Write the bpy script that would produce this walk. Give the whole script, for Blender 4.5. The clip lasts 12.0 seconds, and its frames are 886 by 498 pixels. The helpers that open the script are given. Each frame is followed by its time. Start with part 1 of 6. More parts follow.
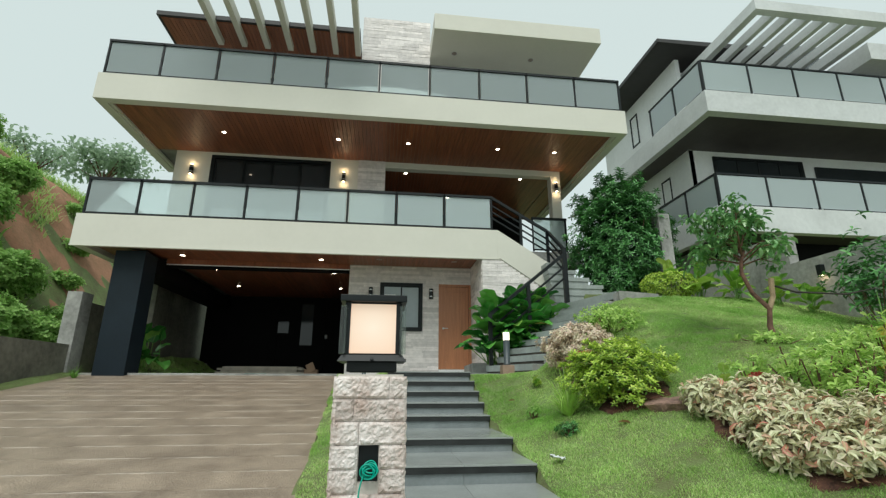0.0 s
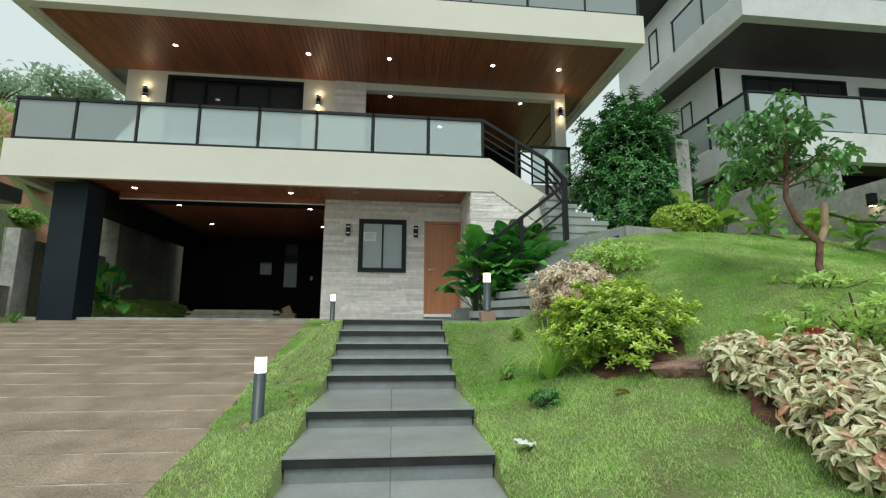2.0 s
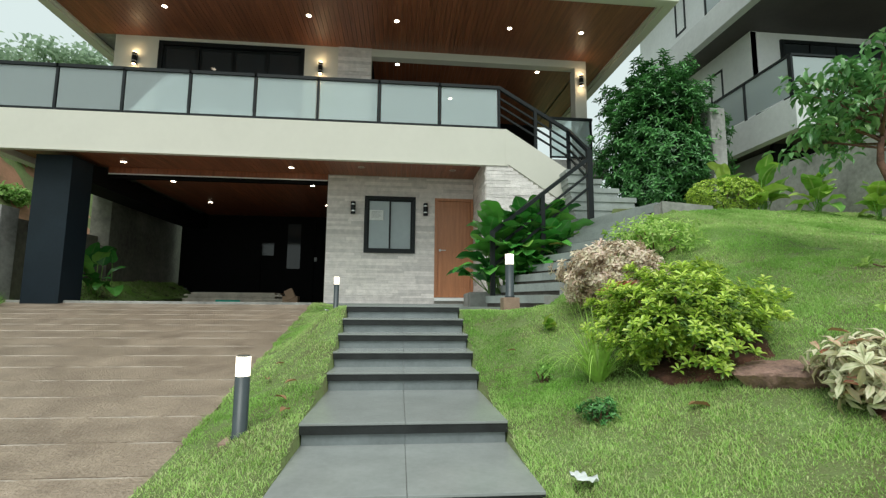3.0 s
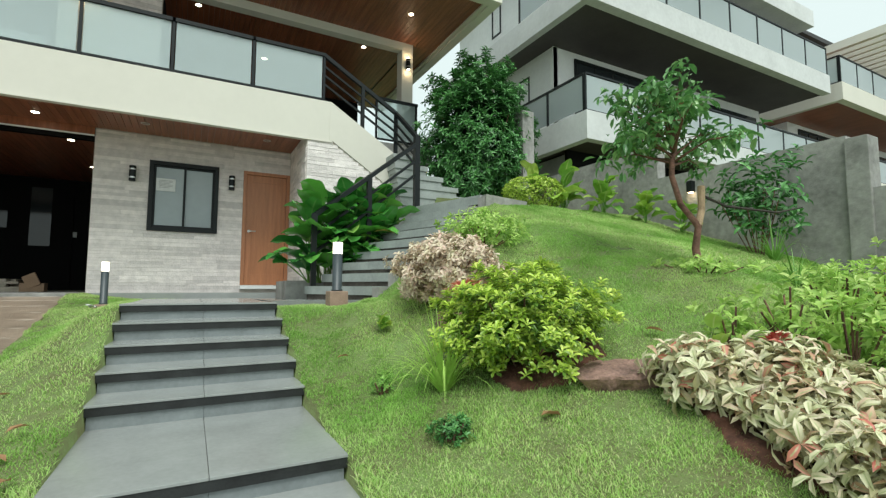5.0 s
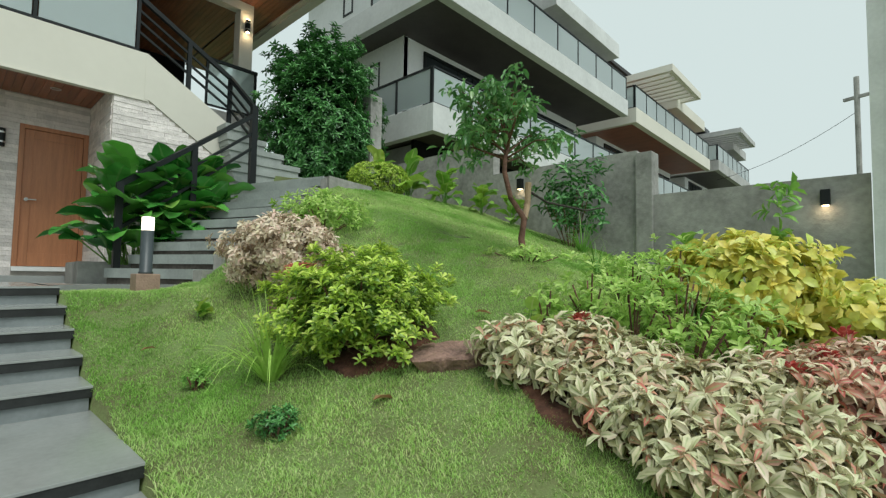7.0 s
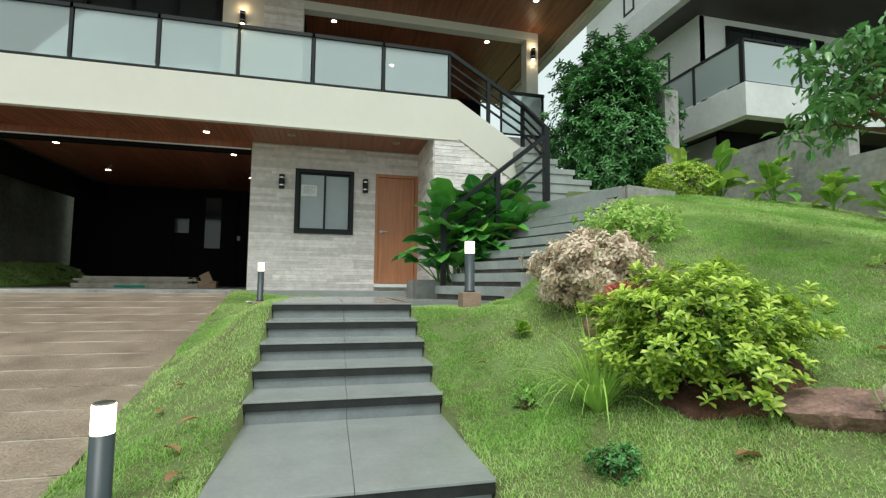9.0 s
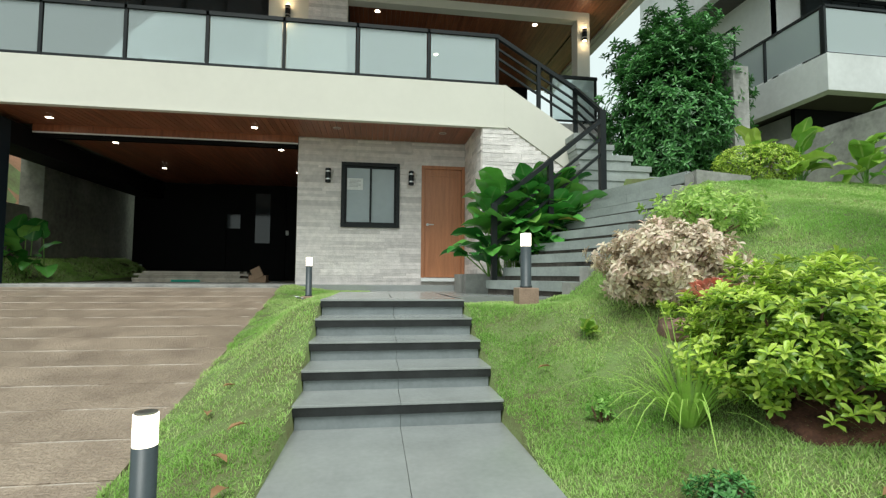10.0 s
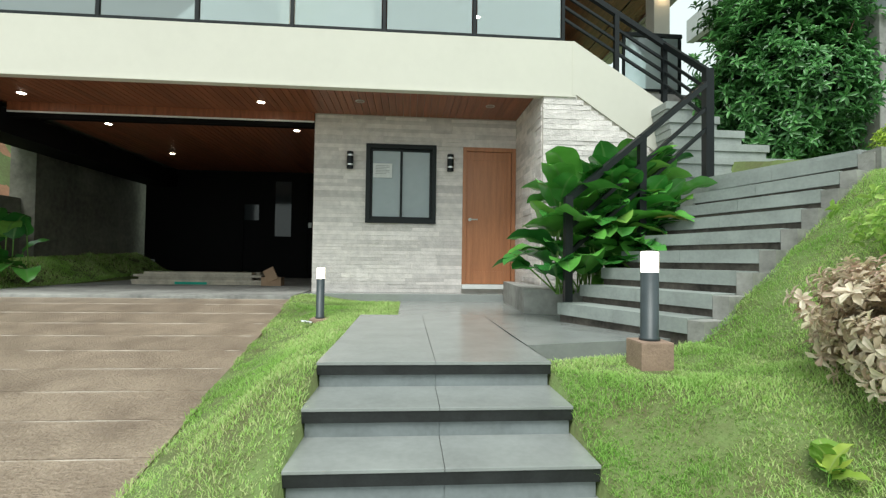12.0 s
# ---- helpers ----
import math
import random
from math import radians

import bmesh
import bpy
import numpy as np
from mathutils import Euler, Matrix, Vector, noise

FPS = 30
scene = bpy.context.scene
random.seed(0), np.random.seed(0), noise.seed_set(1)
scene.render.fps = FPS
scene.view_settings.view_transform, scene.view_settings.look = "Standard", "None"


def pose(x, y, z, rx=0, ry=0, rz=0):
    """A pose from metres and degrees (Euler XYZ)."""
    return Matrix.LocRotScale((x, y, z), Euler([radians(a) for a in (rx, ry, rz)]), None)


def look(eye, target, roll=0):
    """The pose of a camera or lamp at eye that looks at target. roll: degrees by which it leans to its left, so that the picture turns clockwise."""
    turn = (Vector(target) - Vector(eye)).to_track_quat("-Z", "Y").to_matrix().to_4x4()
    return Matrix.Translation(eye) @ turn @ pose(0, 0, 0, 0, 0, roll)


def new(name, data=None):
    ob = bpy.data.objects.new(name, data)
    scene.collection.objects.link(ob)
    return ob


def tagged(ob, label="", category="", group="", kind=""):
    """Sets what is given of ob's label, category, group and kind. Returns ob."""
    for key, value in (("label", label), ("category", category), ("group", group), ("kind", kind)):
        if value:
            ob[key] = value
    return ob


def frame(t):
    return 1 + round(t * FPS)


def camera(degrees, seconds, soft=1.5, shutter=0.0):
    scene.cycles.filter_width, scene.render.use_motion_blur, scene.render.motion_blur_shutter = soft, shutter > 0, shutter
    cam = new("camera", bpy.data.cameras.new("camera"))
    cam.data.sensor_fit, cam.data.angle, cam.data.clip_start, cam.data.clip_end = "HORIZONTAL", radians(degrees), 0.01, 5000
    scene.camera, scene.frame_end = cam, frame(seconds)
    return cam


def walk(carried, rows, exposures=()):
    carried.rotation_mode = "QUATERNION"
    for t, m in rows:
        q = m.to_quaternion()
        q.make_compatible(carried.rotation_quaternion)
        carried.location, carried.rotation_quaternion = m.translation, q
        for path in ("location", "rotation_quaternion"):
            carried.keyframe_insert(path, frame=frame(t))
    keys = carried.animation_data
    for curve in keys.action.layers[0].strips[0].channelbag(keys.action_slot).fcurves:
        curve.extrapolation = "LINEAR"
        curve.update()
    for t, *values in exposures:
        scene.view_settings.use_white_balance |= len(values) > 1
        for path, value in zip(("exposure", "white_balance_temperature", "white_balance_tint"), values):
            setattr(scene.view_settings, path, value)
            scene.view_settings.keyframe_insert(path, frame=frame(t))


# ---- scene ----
cam = camera(86.8, 12.0, 1.3)
PATH = [
    (0, (-0.072, -1.779, -0.167), (0.165, 0.128, 0.385), 0.1),
    (0.5, (0.143, -1.58, -0.176), (0.431, 0.341, 0.299), 0.2),
    (1, (0.303, -1.248, -0.181), (0.593, 0.688, 0.228), 0.1),
    (1.5, (0.437, -0.95, -0.09), (0.684, 1.002, 0.268), 0.3),
    (2, (0.593, -0.585, -0.057), (0.801, 1.379, 0.259), 0.3),
    (2.5, (0.598, -0.293, -0.039), (0.78, 1.682, 0.219), 0.4),
    (2.7, (0.582, -0.11, -0.024), (0.755, 1.866, 0.225), 0.5),
    (4.3, (0.47, 0.641, 0.155), (1.004, 2.56, 0.329), 0.4),
    (4.5, (0.479, 0.664, 0.153), (1.118, 2.552, 0.323), 0.4),
    (5, (0.498, 0.666, 0.146), (1.44, 2.423, 0.307), 0.2),
    (5.5, (0.538, 0.64, 0.135), (1.78, 2.201, 0.282), 0.2),
    (6, (0.577, 0.607, 0.118), (2.086, 1.913, 0.248), 0.4),
    (6.5, (0.585, 0.622, 0.114), (2.134, 1.882, 0.227), 0.7),
    (7, (0.583, 0.707, 0.123), (2.043, 2.07, 0.237), 0.9),
    (7.5, (0.593, 0.822, 0.152), (1.846, 2.377, 0.268), 1.1),
    (7.7, (0.619, 0.855, 0.156), (1.755, 2.497, 0.277), 1.2),
    (9.3, (0.469, 0.965, 0.182), (0.84, 2.925, 0.325), 0.6),
    (9.5, (0.495, 0.961, 0.183), (0.825, 2.929, 0.319), 0.7),
    (10, (0.447, 1.233, 0.199), (0.73, 3.21, 0.314), 0.4),
    (10.5, (0.478, 1.564, 0.317), (0.706, 3.548, 0.423), 0.6),
    (11, (0.493, 1.947, 0.331), (0.681, 3.936, 0.42), 0.7),
    (11.5, (0.509, 2.342, 0.428), (0.674, 4.334, 0.481), 0.8),
    (12, (0.448, 2.797, 0.518), (0.598, 4.791, 0.569), 0.8),
]
EXPOSURES = [(0.0, -0.08, 6300, 3), (2.5, 0.03, 6300, 3), (3.8, 0.13, 6300, 3), (4.9, 0.24, 6300, 3), (5.6, 0.1, 6300, 3), (6.4, -0.14, 6300, 3), (7.5, 0.0, 6300, 3), (9.5, 0.2, 6300, 3), (12.0, 0.4, 6300, 3)]
walk(cam, [(t, look(eye, target, roll)) for t, eye, target, roll in PATH], EXPOSURES)

# ---- world, sun, exposure ----
world = bpy.data.worlds.new("overcast")
scene.world = world
world.use_nodes = True
wn, wl = world.node_tree.nodes, world.node_tree.links
wn.clear()
sky = wn.new("ShaderNodeTexSky")
sky.sky_type = "NISHITA"
sky.sun_disc = False
sky.sun_elevation = radians(58)
sky.sun_rotation = radians(193)
sky.air_density, sky.dust_density, sky.ozone_density = 1.0, 4.0, 1.0
cloud = wn.new("ShaderNodeMixRGB")
cloud.inputs[0].default_value = 0.9
cloud.inputs[2].default_value = (7.9, 8.6, 8.4, 1)
bg = wn.new("ShaderNodeBackground")
bg.inputs[1].default_value = 0.1
wo = wn.new("ShaderNodeOutputWorld")
wl.new(sky.outputs[0], cloud.inputs[1])
wl.new(cloud.outputs[0], bg.inputs[0])
wl.new(bg.outputs[0], wo.inputs[0])

sun_data = bpy.data.lights.new("sun", "SUN")
sun_data.energy, sun_data.angle, sun_data.color = 2.3, radians(34), (1.0, 0.97, 0.93)
sun = new("sun", sun_data)
sun.matrix_world = look((-3, -7, 18), (0, 4, 0))


# ---- materials ----
def material(name, color, rough=0.7, metal=0.0, vary=0.12, scale=6.0, bump=0.0, bump_scale=60.0, tint=None, spread=0.0, island=0.0, streak=None, spec=0.5):
    """Two scales of value noise over a base colour, a fine bump; spread varies object by object, island piece by piece."""
    m = bpy.data.materials.new(name)
    m.use_nodes = True
    n, l = m.node_tree.nodes, m.node_tree.links
    b = n["Principled BSDF"]
    b.inputs["Roughness"].default_value = rough
    b.inputs["Metallic"].default_value = metal
    b.inputs["Specular IOR Level"].default_value = spec
    tc = n.new("ShaderNodeTexCoord")
    geo = n.new("ShaderNodeNewGeometry")
    mp = n.new("ShaderNodeMapping")
    if streak:
        mp.inputs["Scale"].default_value = streak
    l.new(geo.outputs["Position"], mp.inputs["Vector"])
    big, fine = n.new("ShaderNodeTexNoise"), n.new("ShaderNodeTexNoise")
    big.inputs["Scale"].default_value, big.inputs["Detail"].default_value = scale, 4
    fine.inputs["Scale"].default_value, fine.inputs["Detail"].default_value = scale * 9, 3
    l.new(mp.outputs[0], big.inputs["Vector"])
    l.new(mp.outputs[0], fine.inputs["Vector"])
    add = n.new("ShaderNodeMath")
    add.operation = "MULTIPLY_ADD"
    add.inputs[1].default_value = 0.5
    l.new(fine.outputs["Fac"], add.inputs[0])
    l.new(big.outputs["Fac"], add.inputs[2])
    ramp = n.new("ShaderNodeMapRange")
    ramp.inputs["From Min"].default_value, ramp.inputs["From Max"].default_value = 0.45, 1.05
    l.new(add.outputs[0], ramp.inputs["Value"])
    mix = n.new("ShaderNodeMixRGB")
    other = tint or tuple(c * (1 - 2.2 * vary) for c in color)
    mix.inputs[1].default_value = (*other, 1)
    mix.inputs[2].default_value = (*[min(1, c * (1 + vary)) for c in color], 1)
    l.new(ramp.outputs[0], mix.inputs[0])
    out = mix.outputs[0]
    if spread or island:
        hsv = n.new("ShaderNodeHueSaturation")
        mr = n.new("ShaderNodeMapRange")
        k = spread or island
        mr.inputs["To Min"].default_value, mr.inputs["To Max"].default_value = 1 - k, 1 + k
        if spread:
            oi = n.new("ShaderNodeObjectInfo")
            l.new(oi.outputs["Random"], mr.inputs["Value"])
        else:
            l.new(geo.outputs["Random Per Island"], mr.inputs["Value"])
        l.new(mr.outputs[0], hsv.inputs["Value"])
        l.new(out, hsv.inputs["Color"])
        out = hsv.outputs[0]
    l.new(out, b.inputs["Base Color"])
    if bump:
        bn = n.new("ShaderNodeTexNoise")
        bn.inputs["Scale"].default_value, bn.inputs["Detail"].default_value = bump_scale, 5
        l.new(mp.outputs[0], bn.inputs["Vector"])
        bp = n.new("ShaderNodeBump")
        bp.inputs["Strength"].default_value, bp.inputs["Distance"].default_value = bump, 0.02
        l.new(bn.outputs["Fac"], bp.inputs["Height"])
        l.new(bp.outputs[0], b.inputs["Normal"])
    return m


def leaf_material(name, colors, rough=0.4, shine=0.5, through_light=0.25, patch=30.0, center=None, span=(0.2, 0.75), dark_tone=None, single=False):
    """Leaves: colours picked leaf by leaf (single: object by object), a little light passing through.
    center is the colour along the midrib, the darker tone that of a twig's lower leaves and, as shade put into colour,
    of inner ones."""
    m = bpy.data.materials.new(name)
    m.use_nodes = True
    n, l = m.node_tree.nodes, m.node_tree.links
    b = n["Principled BSDF"]
    b.inputs["Roughness"].default_value = rough
    b.inputs["Specular IOR Level"].default_value = shine
    geo = n.new("ShaderNodeNewGeometry")
    cr = n.new("ShaderNodeValToRGB")
    e = cr.color_ramp.elements
    cr.color_ramp.interpolation = "LINEAR"
    while len(e) < len(colors):
        e.new(0.5)
    for i, c in enumerate(colors):
        e[i].position = i / max(1, len(colors) - 1)
        e[i].color = (*c, 1)
    if single:
        l.new(n.new("ShaderNodeObjectInfo").outputs["Random"], cr.inputs[0])
    else:
        l.new(geo.outputs["Random Per Island"], cr.inputs[0])
    out = cr.outputs[0]
    for key, other, lo, hi in (("rim", center, span[1], span[0]), ("darkness", dark_tone, 0.35, 1.0)):
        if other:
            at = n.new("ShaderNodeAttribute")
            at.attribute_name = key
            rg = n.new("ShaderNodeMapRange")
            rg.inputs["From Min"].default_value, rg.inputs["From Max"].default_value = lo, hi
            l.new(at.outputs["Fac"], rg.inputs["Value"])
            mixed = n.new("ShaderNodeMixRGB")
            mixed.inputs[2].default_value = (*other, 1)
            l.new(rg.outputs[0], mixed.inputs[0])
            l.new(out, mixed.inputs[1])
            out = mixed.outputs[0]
    noi = n.new("ShaderNodeTexNoise")
    noi.inputs["Scale"].default_value = patch
    l.new(geo.outputs["Position"], noi.inputs["Vector"])
    mr = n.new("ShaderNodeMapRange")
    mr.inputs["To Min"].default_value, mr.inputs["To Max"].default_value = 0.7, 1.3
    l.new(noi.outputs["Fac"], mr.inputs["Value"])
    hs = n.new("ShaderNodeHueSaturation")
    l.new(mr.outputs[0], hs.inputs["Value"])
    l.new(out, hs.inputs["Color"])
    l.new(hs.outputs[0], b.inputs["Base Color"])
    tr = n.new("ShaderNodeBsdfTranslucent")
    l.new(hs.outputs[0], tr.inputs["Color"])
    mx = n.new("ShaderNodeMixShader")
    mx.inputs[0].default_value = through_light
    l.new(b.outputs[0], mx.inputs[1])
    l.new(tr.outputs[0], mx.inputs[2])
    l.new(mx.outputs[0], n["Material Output"].inputs["Surface"])
    return m


def glow_material(name, color, strength):
    m = bpy.data.materials.new(name)
    m.use_nodes = True
    b = m.node_tree.nodes["Principled BSDF"]
    b.inputs["Base Color"].default_value = (*color, 1)
    b.inputs["Emission Color"].default_value = (*color, 1)
    b.inputs["Emission Strength"].default_value = strength
    return m


def glass_material(name, color=(0.9, 0.97, 0.96), rough=0.02, clear=0.75, facing=1.45, back_share=0.4):
    """A clear pane: mostly transparent, with real Fresnel gloss and a pale film painted as sky sheen."""
    m = bpy.data.materials.new(name)
    m.use_nodes = True
    n, l = m.node_tree.nodes, m.node_tree.links
    n.clear()
    o = n.new("ShaderNodeOutputMaterial")
    t = n.new("ShaderNodeBsdfTransparent")
    t.inputs[0].default_value = (*color, 1)
    d = n.new("ShaderNodeBsdfDiffuse")
    d.inputs[0].default_value = (0.82, 0.94, 0.95, 1)
    film, back = n.new("ShaderNodeMixShader"), n.new("ShaderNodeBsdfTranslucent")
    back.inputs[0].default_value = (0.88, 0.95, 0.95, 1)
    film.inputs[0].default_value = back_share
    l.new(d.outputs[0], film.inputs[1])
    l.new(back.outputs[0], film.inputs[2])
    g = n.new("ShaderNodeBsdfGlossy")
    g.inputs["Roughness"].default_value = rough
    f = n.new("ShaderNodeFresnel")
    f.inputs[0].default_value = facing
    a, b = n.new("ShaderNodeMixShader"), n.new("ShaderNodeMixShader")
    a.inputs[0].default_value = 1 - clear
    l.new(t.outputs[0], a.inputs[1])
    l.new(film.outputs[0], a.inputs[2])
    l.new(f.outputs[0], b.inputs[0])
    l.new(a.outputs[0], b.inputs[1])
    l.new(g.outputs[0], b.inputs[2])
    l.new(b.outputs[0], o.inputs[0])
    return m


CREAM = material("cream_render", (0.67, 0.65, 0.575), 0.85, vary=0.02, scale=1.2, bump=0.05, bump_scale=90)
WHITE = material("white_render", (0.83, 0.84, 0.83), 0.85, vary=0.05, scale=1.0, bump=0.05, bump_scale=90)
WHITEWASH = material("rough_white_paint", (0.86, 0.88, 0.88), 0.9, vary=0.07, scale=3, bump=0.15, bump_scale=40)
STONE = material("ledge_stone", (0.8, 0.745, 0.72), 0.85, vary=0.1, scale=9, bump=0.6, bump_scale=45, spread=0.17)
SPLIT = material("split_stone", (0.66, 0.62, 0.6), 0.9, vary=0.3, scale=9, bump=0.8, bump_scale=60, tint=(0.46, 0.34, 0.29), spread=0.14)
GROUT = material("stone_backing", (0.6, 0.55, 0.5), 0.95, vary=0.1, bump=0.2)
WOOD = material("stained_soffit_wood", (0.3, 0.105, 0.052), 0.4, vary=0.22, scale=2.2, bump=0.1, bump_scale=30, island=0.14, streak=(9, 0.6, 1))
DOORWOOD = material("varnished_door_wood", (0.47, 0.2, 0.095), 0.42, vary=0.12, scale=3, bump=0.06, bump_scale=40, streak=(7, 1, 0.5))
BLACK = material("black_powder_coat", (0.008, 0.011, 0.012), 0.45, vary=0.1, scale=8, spec=0.3)
NAVY = material("dark_blue_paint", (0.01, 0.018, 0.026), 0.6, vary=0.12, scale=2, spec=0.25)
# Black paint set deeper than its own tone, to hold interior shade.
DARKWALL = material("black_paint_with_shade", (0.003, 0.003, 0.0035), 0.7, vary=0.1, scale=2, spec=0.15)
TREAD = material("grey_granite_tile", (0.3, 0.315, 0.305), 0.2, vary=0.08, scale=4, bump=0.04, bump_scale=120, spread=0.04)
RISER = material("dark_granite_tile", (0.22, 0.245, 0.25), 0.45, vary=0.12, scale=5, bump=0.05, bump_scale=120)
NOSE = material("black_granite_band", (0.018, 0.02, 0.02), 0.5, vary=0.35, scale=7, bump=0.1, bump_scale=60)
# Dark concrete colour standing for the shadow in the gaps between treads.
GAPSHADE = material("shaded_gap_concrete", (0.13, 0.112, 0.098), 0.95, vary=0.35, scale=3, bump=0.3, bump_scale=30)
SIDESTEP = material("side_stair_granite", (0.33, 0.36, 0.345), 0.6, vary=0.12, scale=4, bump=0.08, bump_scale=90, spread=0.05)
CONCRETE = material("bare_concrete", (0.36, 0.355, 0.335), 0.9, vary=0.25, scale=1.6, bump=0.25, bump_scale=30)
MOSSWALL = material("mossy_dark_concrete", (0.19, 0.185, 0.15), 0.95, vary=0.3, scale=1.2, bump=0.3, bump_scale=25)
DRIVE = material("brushed_driveway", (0.35, 0.275, 0.21), 0.3, vary=0.2, scale=3.2, bump=0.9, bump_scale=55, tint=(0.2, 0.15, 0.112), spread=0.07)
RIDGE = material("pale_cement", (0.47, 0.41, 0.35), 0.8, vary=0.2, scale=9, bump=0.3, bump_scale=60)
SOIL = material("red_soil", (0.12, 0.052, 0.032), 0.95, vary=0.4, scale=9, bump=0.8, bump_scale=14)
ROCK = material("red_brown_rock", (0.33, 0.2, 0.16), 0.8, vary=0.32, scale=7, bump=0.9, bump_scale=28)
BARK = material("bark", (0.2, 0.105, 0.075), 0.9, vary=0.3, scale=14, bump=0.6, bump_scale=40)
BRANCHDARK = material("dark_bark", (0.05, 0.042, 0.036), 0.9, vary=0.2, scale=14, bump=0.5)
PALEWOOD = material("cut_branch", (0.45, 0.32, 0.2), 0.8, vary=0.2, scale=12, bump=0.3)
STEEL = material("brushed_steel", (0.6, 0.6, 0.58), 0.3, 1.0, vary=0.05)
BOLLARD = material("dark_grey_metal", (0.05, 0.065, 0.072), 0.4, vary=0.1, scale=10)
BRICKBASE = material("pinkish_concrete", (0.36, 0.25, 0.19), 0.9, vary=0.15, scale=10, bump=0.3)
PAPER = material("white_paper", (0.72, 0.74, 0.74), 0.8, vary=0.05, scale=20)
INK = material("grey_print", (0.35, 0.36, 0.37), 0.8)
TIMBER = material("stacked_timber", (0.5, 0.44, 0.36), 0.8, vary=0.2, scale=6, spread=0.15)
CARTON = material("carton", (0.35, 0.23, 0.15), 0.85, vary=0.1)
CABLE = material("green_cable", (0.0, 0.34, 0.24), 0.4, vary=0.05)
FROST = material("frosted_window", (0.36, 0.41, 0.43), 0.15, vary=0.05, scale=1)
DARKGLASS = material("dark_window_glass", (0.03, 0.036, 0.04), 0.06, vary=0.05, scale=1)
CURTAIN = material("pale_blind", (0.55, 0.6, 0.62), 0.8, vary=0.06, scale=2)
ROOFTILE = material("dark_roof", (0.035, 0.033, 0.032), 0.6, vary=0.15, scale=4)
GREYSLAB = material("weathered_grey_render", (0.43, 0.43, 0.42), 0.85, vary=0.12, scale=1.4, bump=0.06)
PALEGREY = material("pale_grey_render", (0.64, 0.655, 0.65), 0.85, vary=0.08, scale=1.2, bump=0.05, bump_scale=90)
SLATE = material("dark_slate", (0.1, 0.115, 0.12), 0.7, vary=0.3, scale=5, bump=0.5, bump_scale=20)
DARKSOFFIT = material("dark_brown_soffit", (0.075, 0.066, 0.062), 0.6, vary=0.12, scale=2)
# The pale film in these panes stands for mist and for mirrored sky.
GLASS = glass_material("railing_glass", clear=0.64, facing=1.75, back_share=0.25)
MILKGLASS = glass_material("mist_and_sheen_glass", clear=0.54, facing=1.75, back_share=0.12)
LAMPGLASS = glass_material("lamp_glass", (0.8, 0.83, 0.8), 0.06, 0.96)
WARM = glow_material("warm_lamp", (1.0, 0.72, 0.42), 9)
LANTERN = glow_material("lantern_diffuser", (1.0, 0.78, 0.57), 0.62)
LANTERN.node_tree.nodes["Principled BSDF"].inputs["Base Color"].default_value = (0.5, 0.36, 0.27, 1)
ln_n, ln_l = LANTERN.node_tree.nodes, LANTERN.node_tree.links
ln_tc, ln_gr, ln_mp = ln_n.new("ShaderNodeTexCoord"), ln_n.new("ShaderNodeTexGradient"), ln_n.new("ShaderNodeMapping")
ln_gr.gradient_type = "SPHERICAL"
ln_mp.inputs["Location"].default_value = (0.0, 0.0, -1.0)
ln_mp.inputs["Scale"].default_value = (5.6, 0.0, 6.4)
ln_cr = ln_n.new("ShaderNodeValToRGB")
ln_cr.color_ramp.elements[0].color, ln_cr.color_ramp.elements[1].color = (0.98, 0.58, 0.38, 1), (1.0, 0.9, 0.76, 1)
ln_l.new(ln_tc.outputs["Object"], ln_mp.inputs["Vector"])
ln_l.new(ln_mp.outputs[0], ln_gr.inputs["Vector"])
ln_l.new(ln_gr.outputs["Fac"], ln_cr.inputs[0])
ln_l.new(ln_cr.outputs[0], ln_n["Principled BSDF"].inputs["Emission Color"])
SPOT = glow_material("downlight_glow", (1.0, 0.82, 0.62), 14)
TUBE = glow_material("bollard_glow", (1.0, 0.86, 0.7), 3.0)
DEAD = material("unlit_downlight", (0.3, 0.24, 0.2), 0.3, vary=0.05)


# ---- building blocks ----
def box(bm, x0, x1, y0, y1, z0, z1, bevel=0.0):
    vs = [bm.verts.new((x, y, z)) for x in (x0, x1) for y in (y0, y1) for z in (z0, z1)]
    fs = [bm.faces.new([vs[i] for i in q]) for q in ((0, 1, 3, 2), (4, 6, 7, 5), (0, 4, 5, 1), (2, 3, 7, 6), (0, 2, 6, 4), (1, 5, 7, 3))]
    if bevel:
        es = list({e for f in fs for e in f.edges})
        bmesh.ops.bevel(bm, geom=es, offset=bevel, segments=2, affect="EDGES", profile=0.7)
    return bm


def boxes(*rows, bevel=0.0):
    bm = bmesh.new()
    for r in rows:
        box(bm, *r, bevel=bevel)
    return bm


def prism(points, y0, y1):
    """A slab from an outline in x, z, between two depths."""
    bm = bmesh.new()
    a = [bm.verts.new((x, y0, z)) for x, z in points]
    b = [bm.verts.new((x, y1, z)) for x, z in points]
    bm.faces.new(a)
    bm.faces.new(b[::-1])
    k = len(points)
    for i in range(k):
        bm.faces.new((a[i], b[i], b[(i + 1) % k], a[(i + 1) % k]))
    bmesh.ops.recalc_face_normals(bm, faces=bm.faces)
    return bm


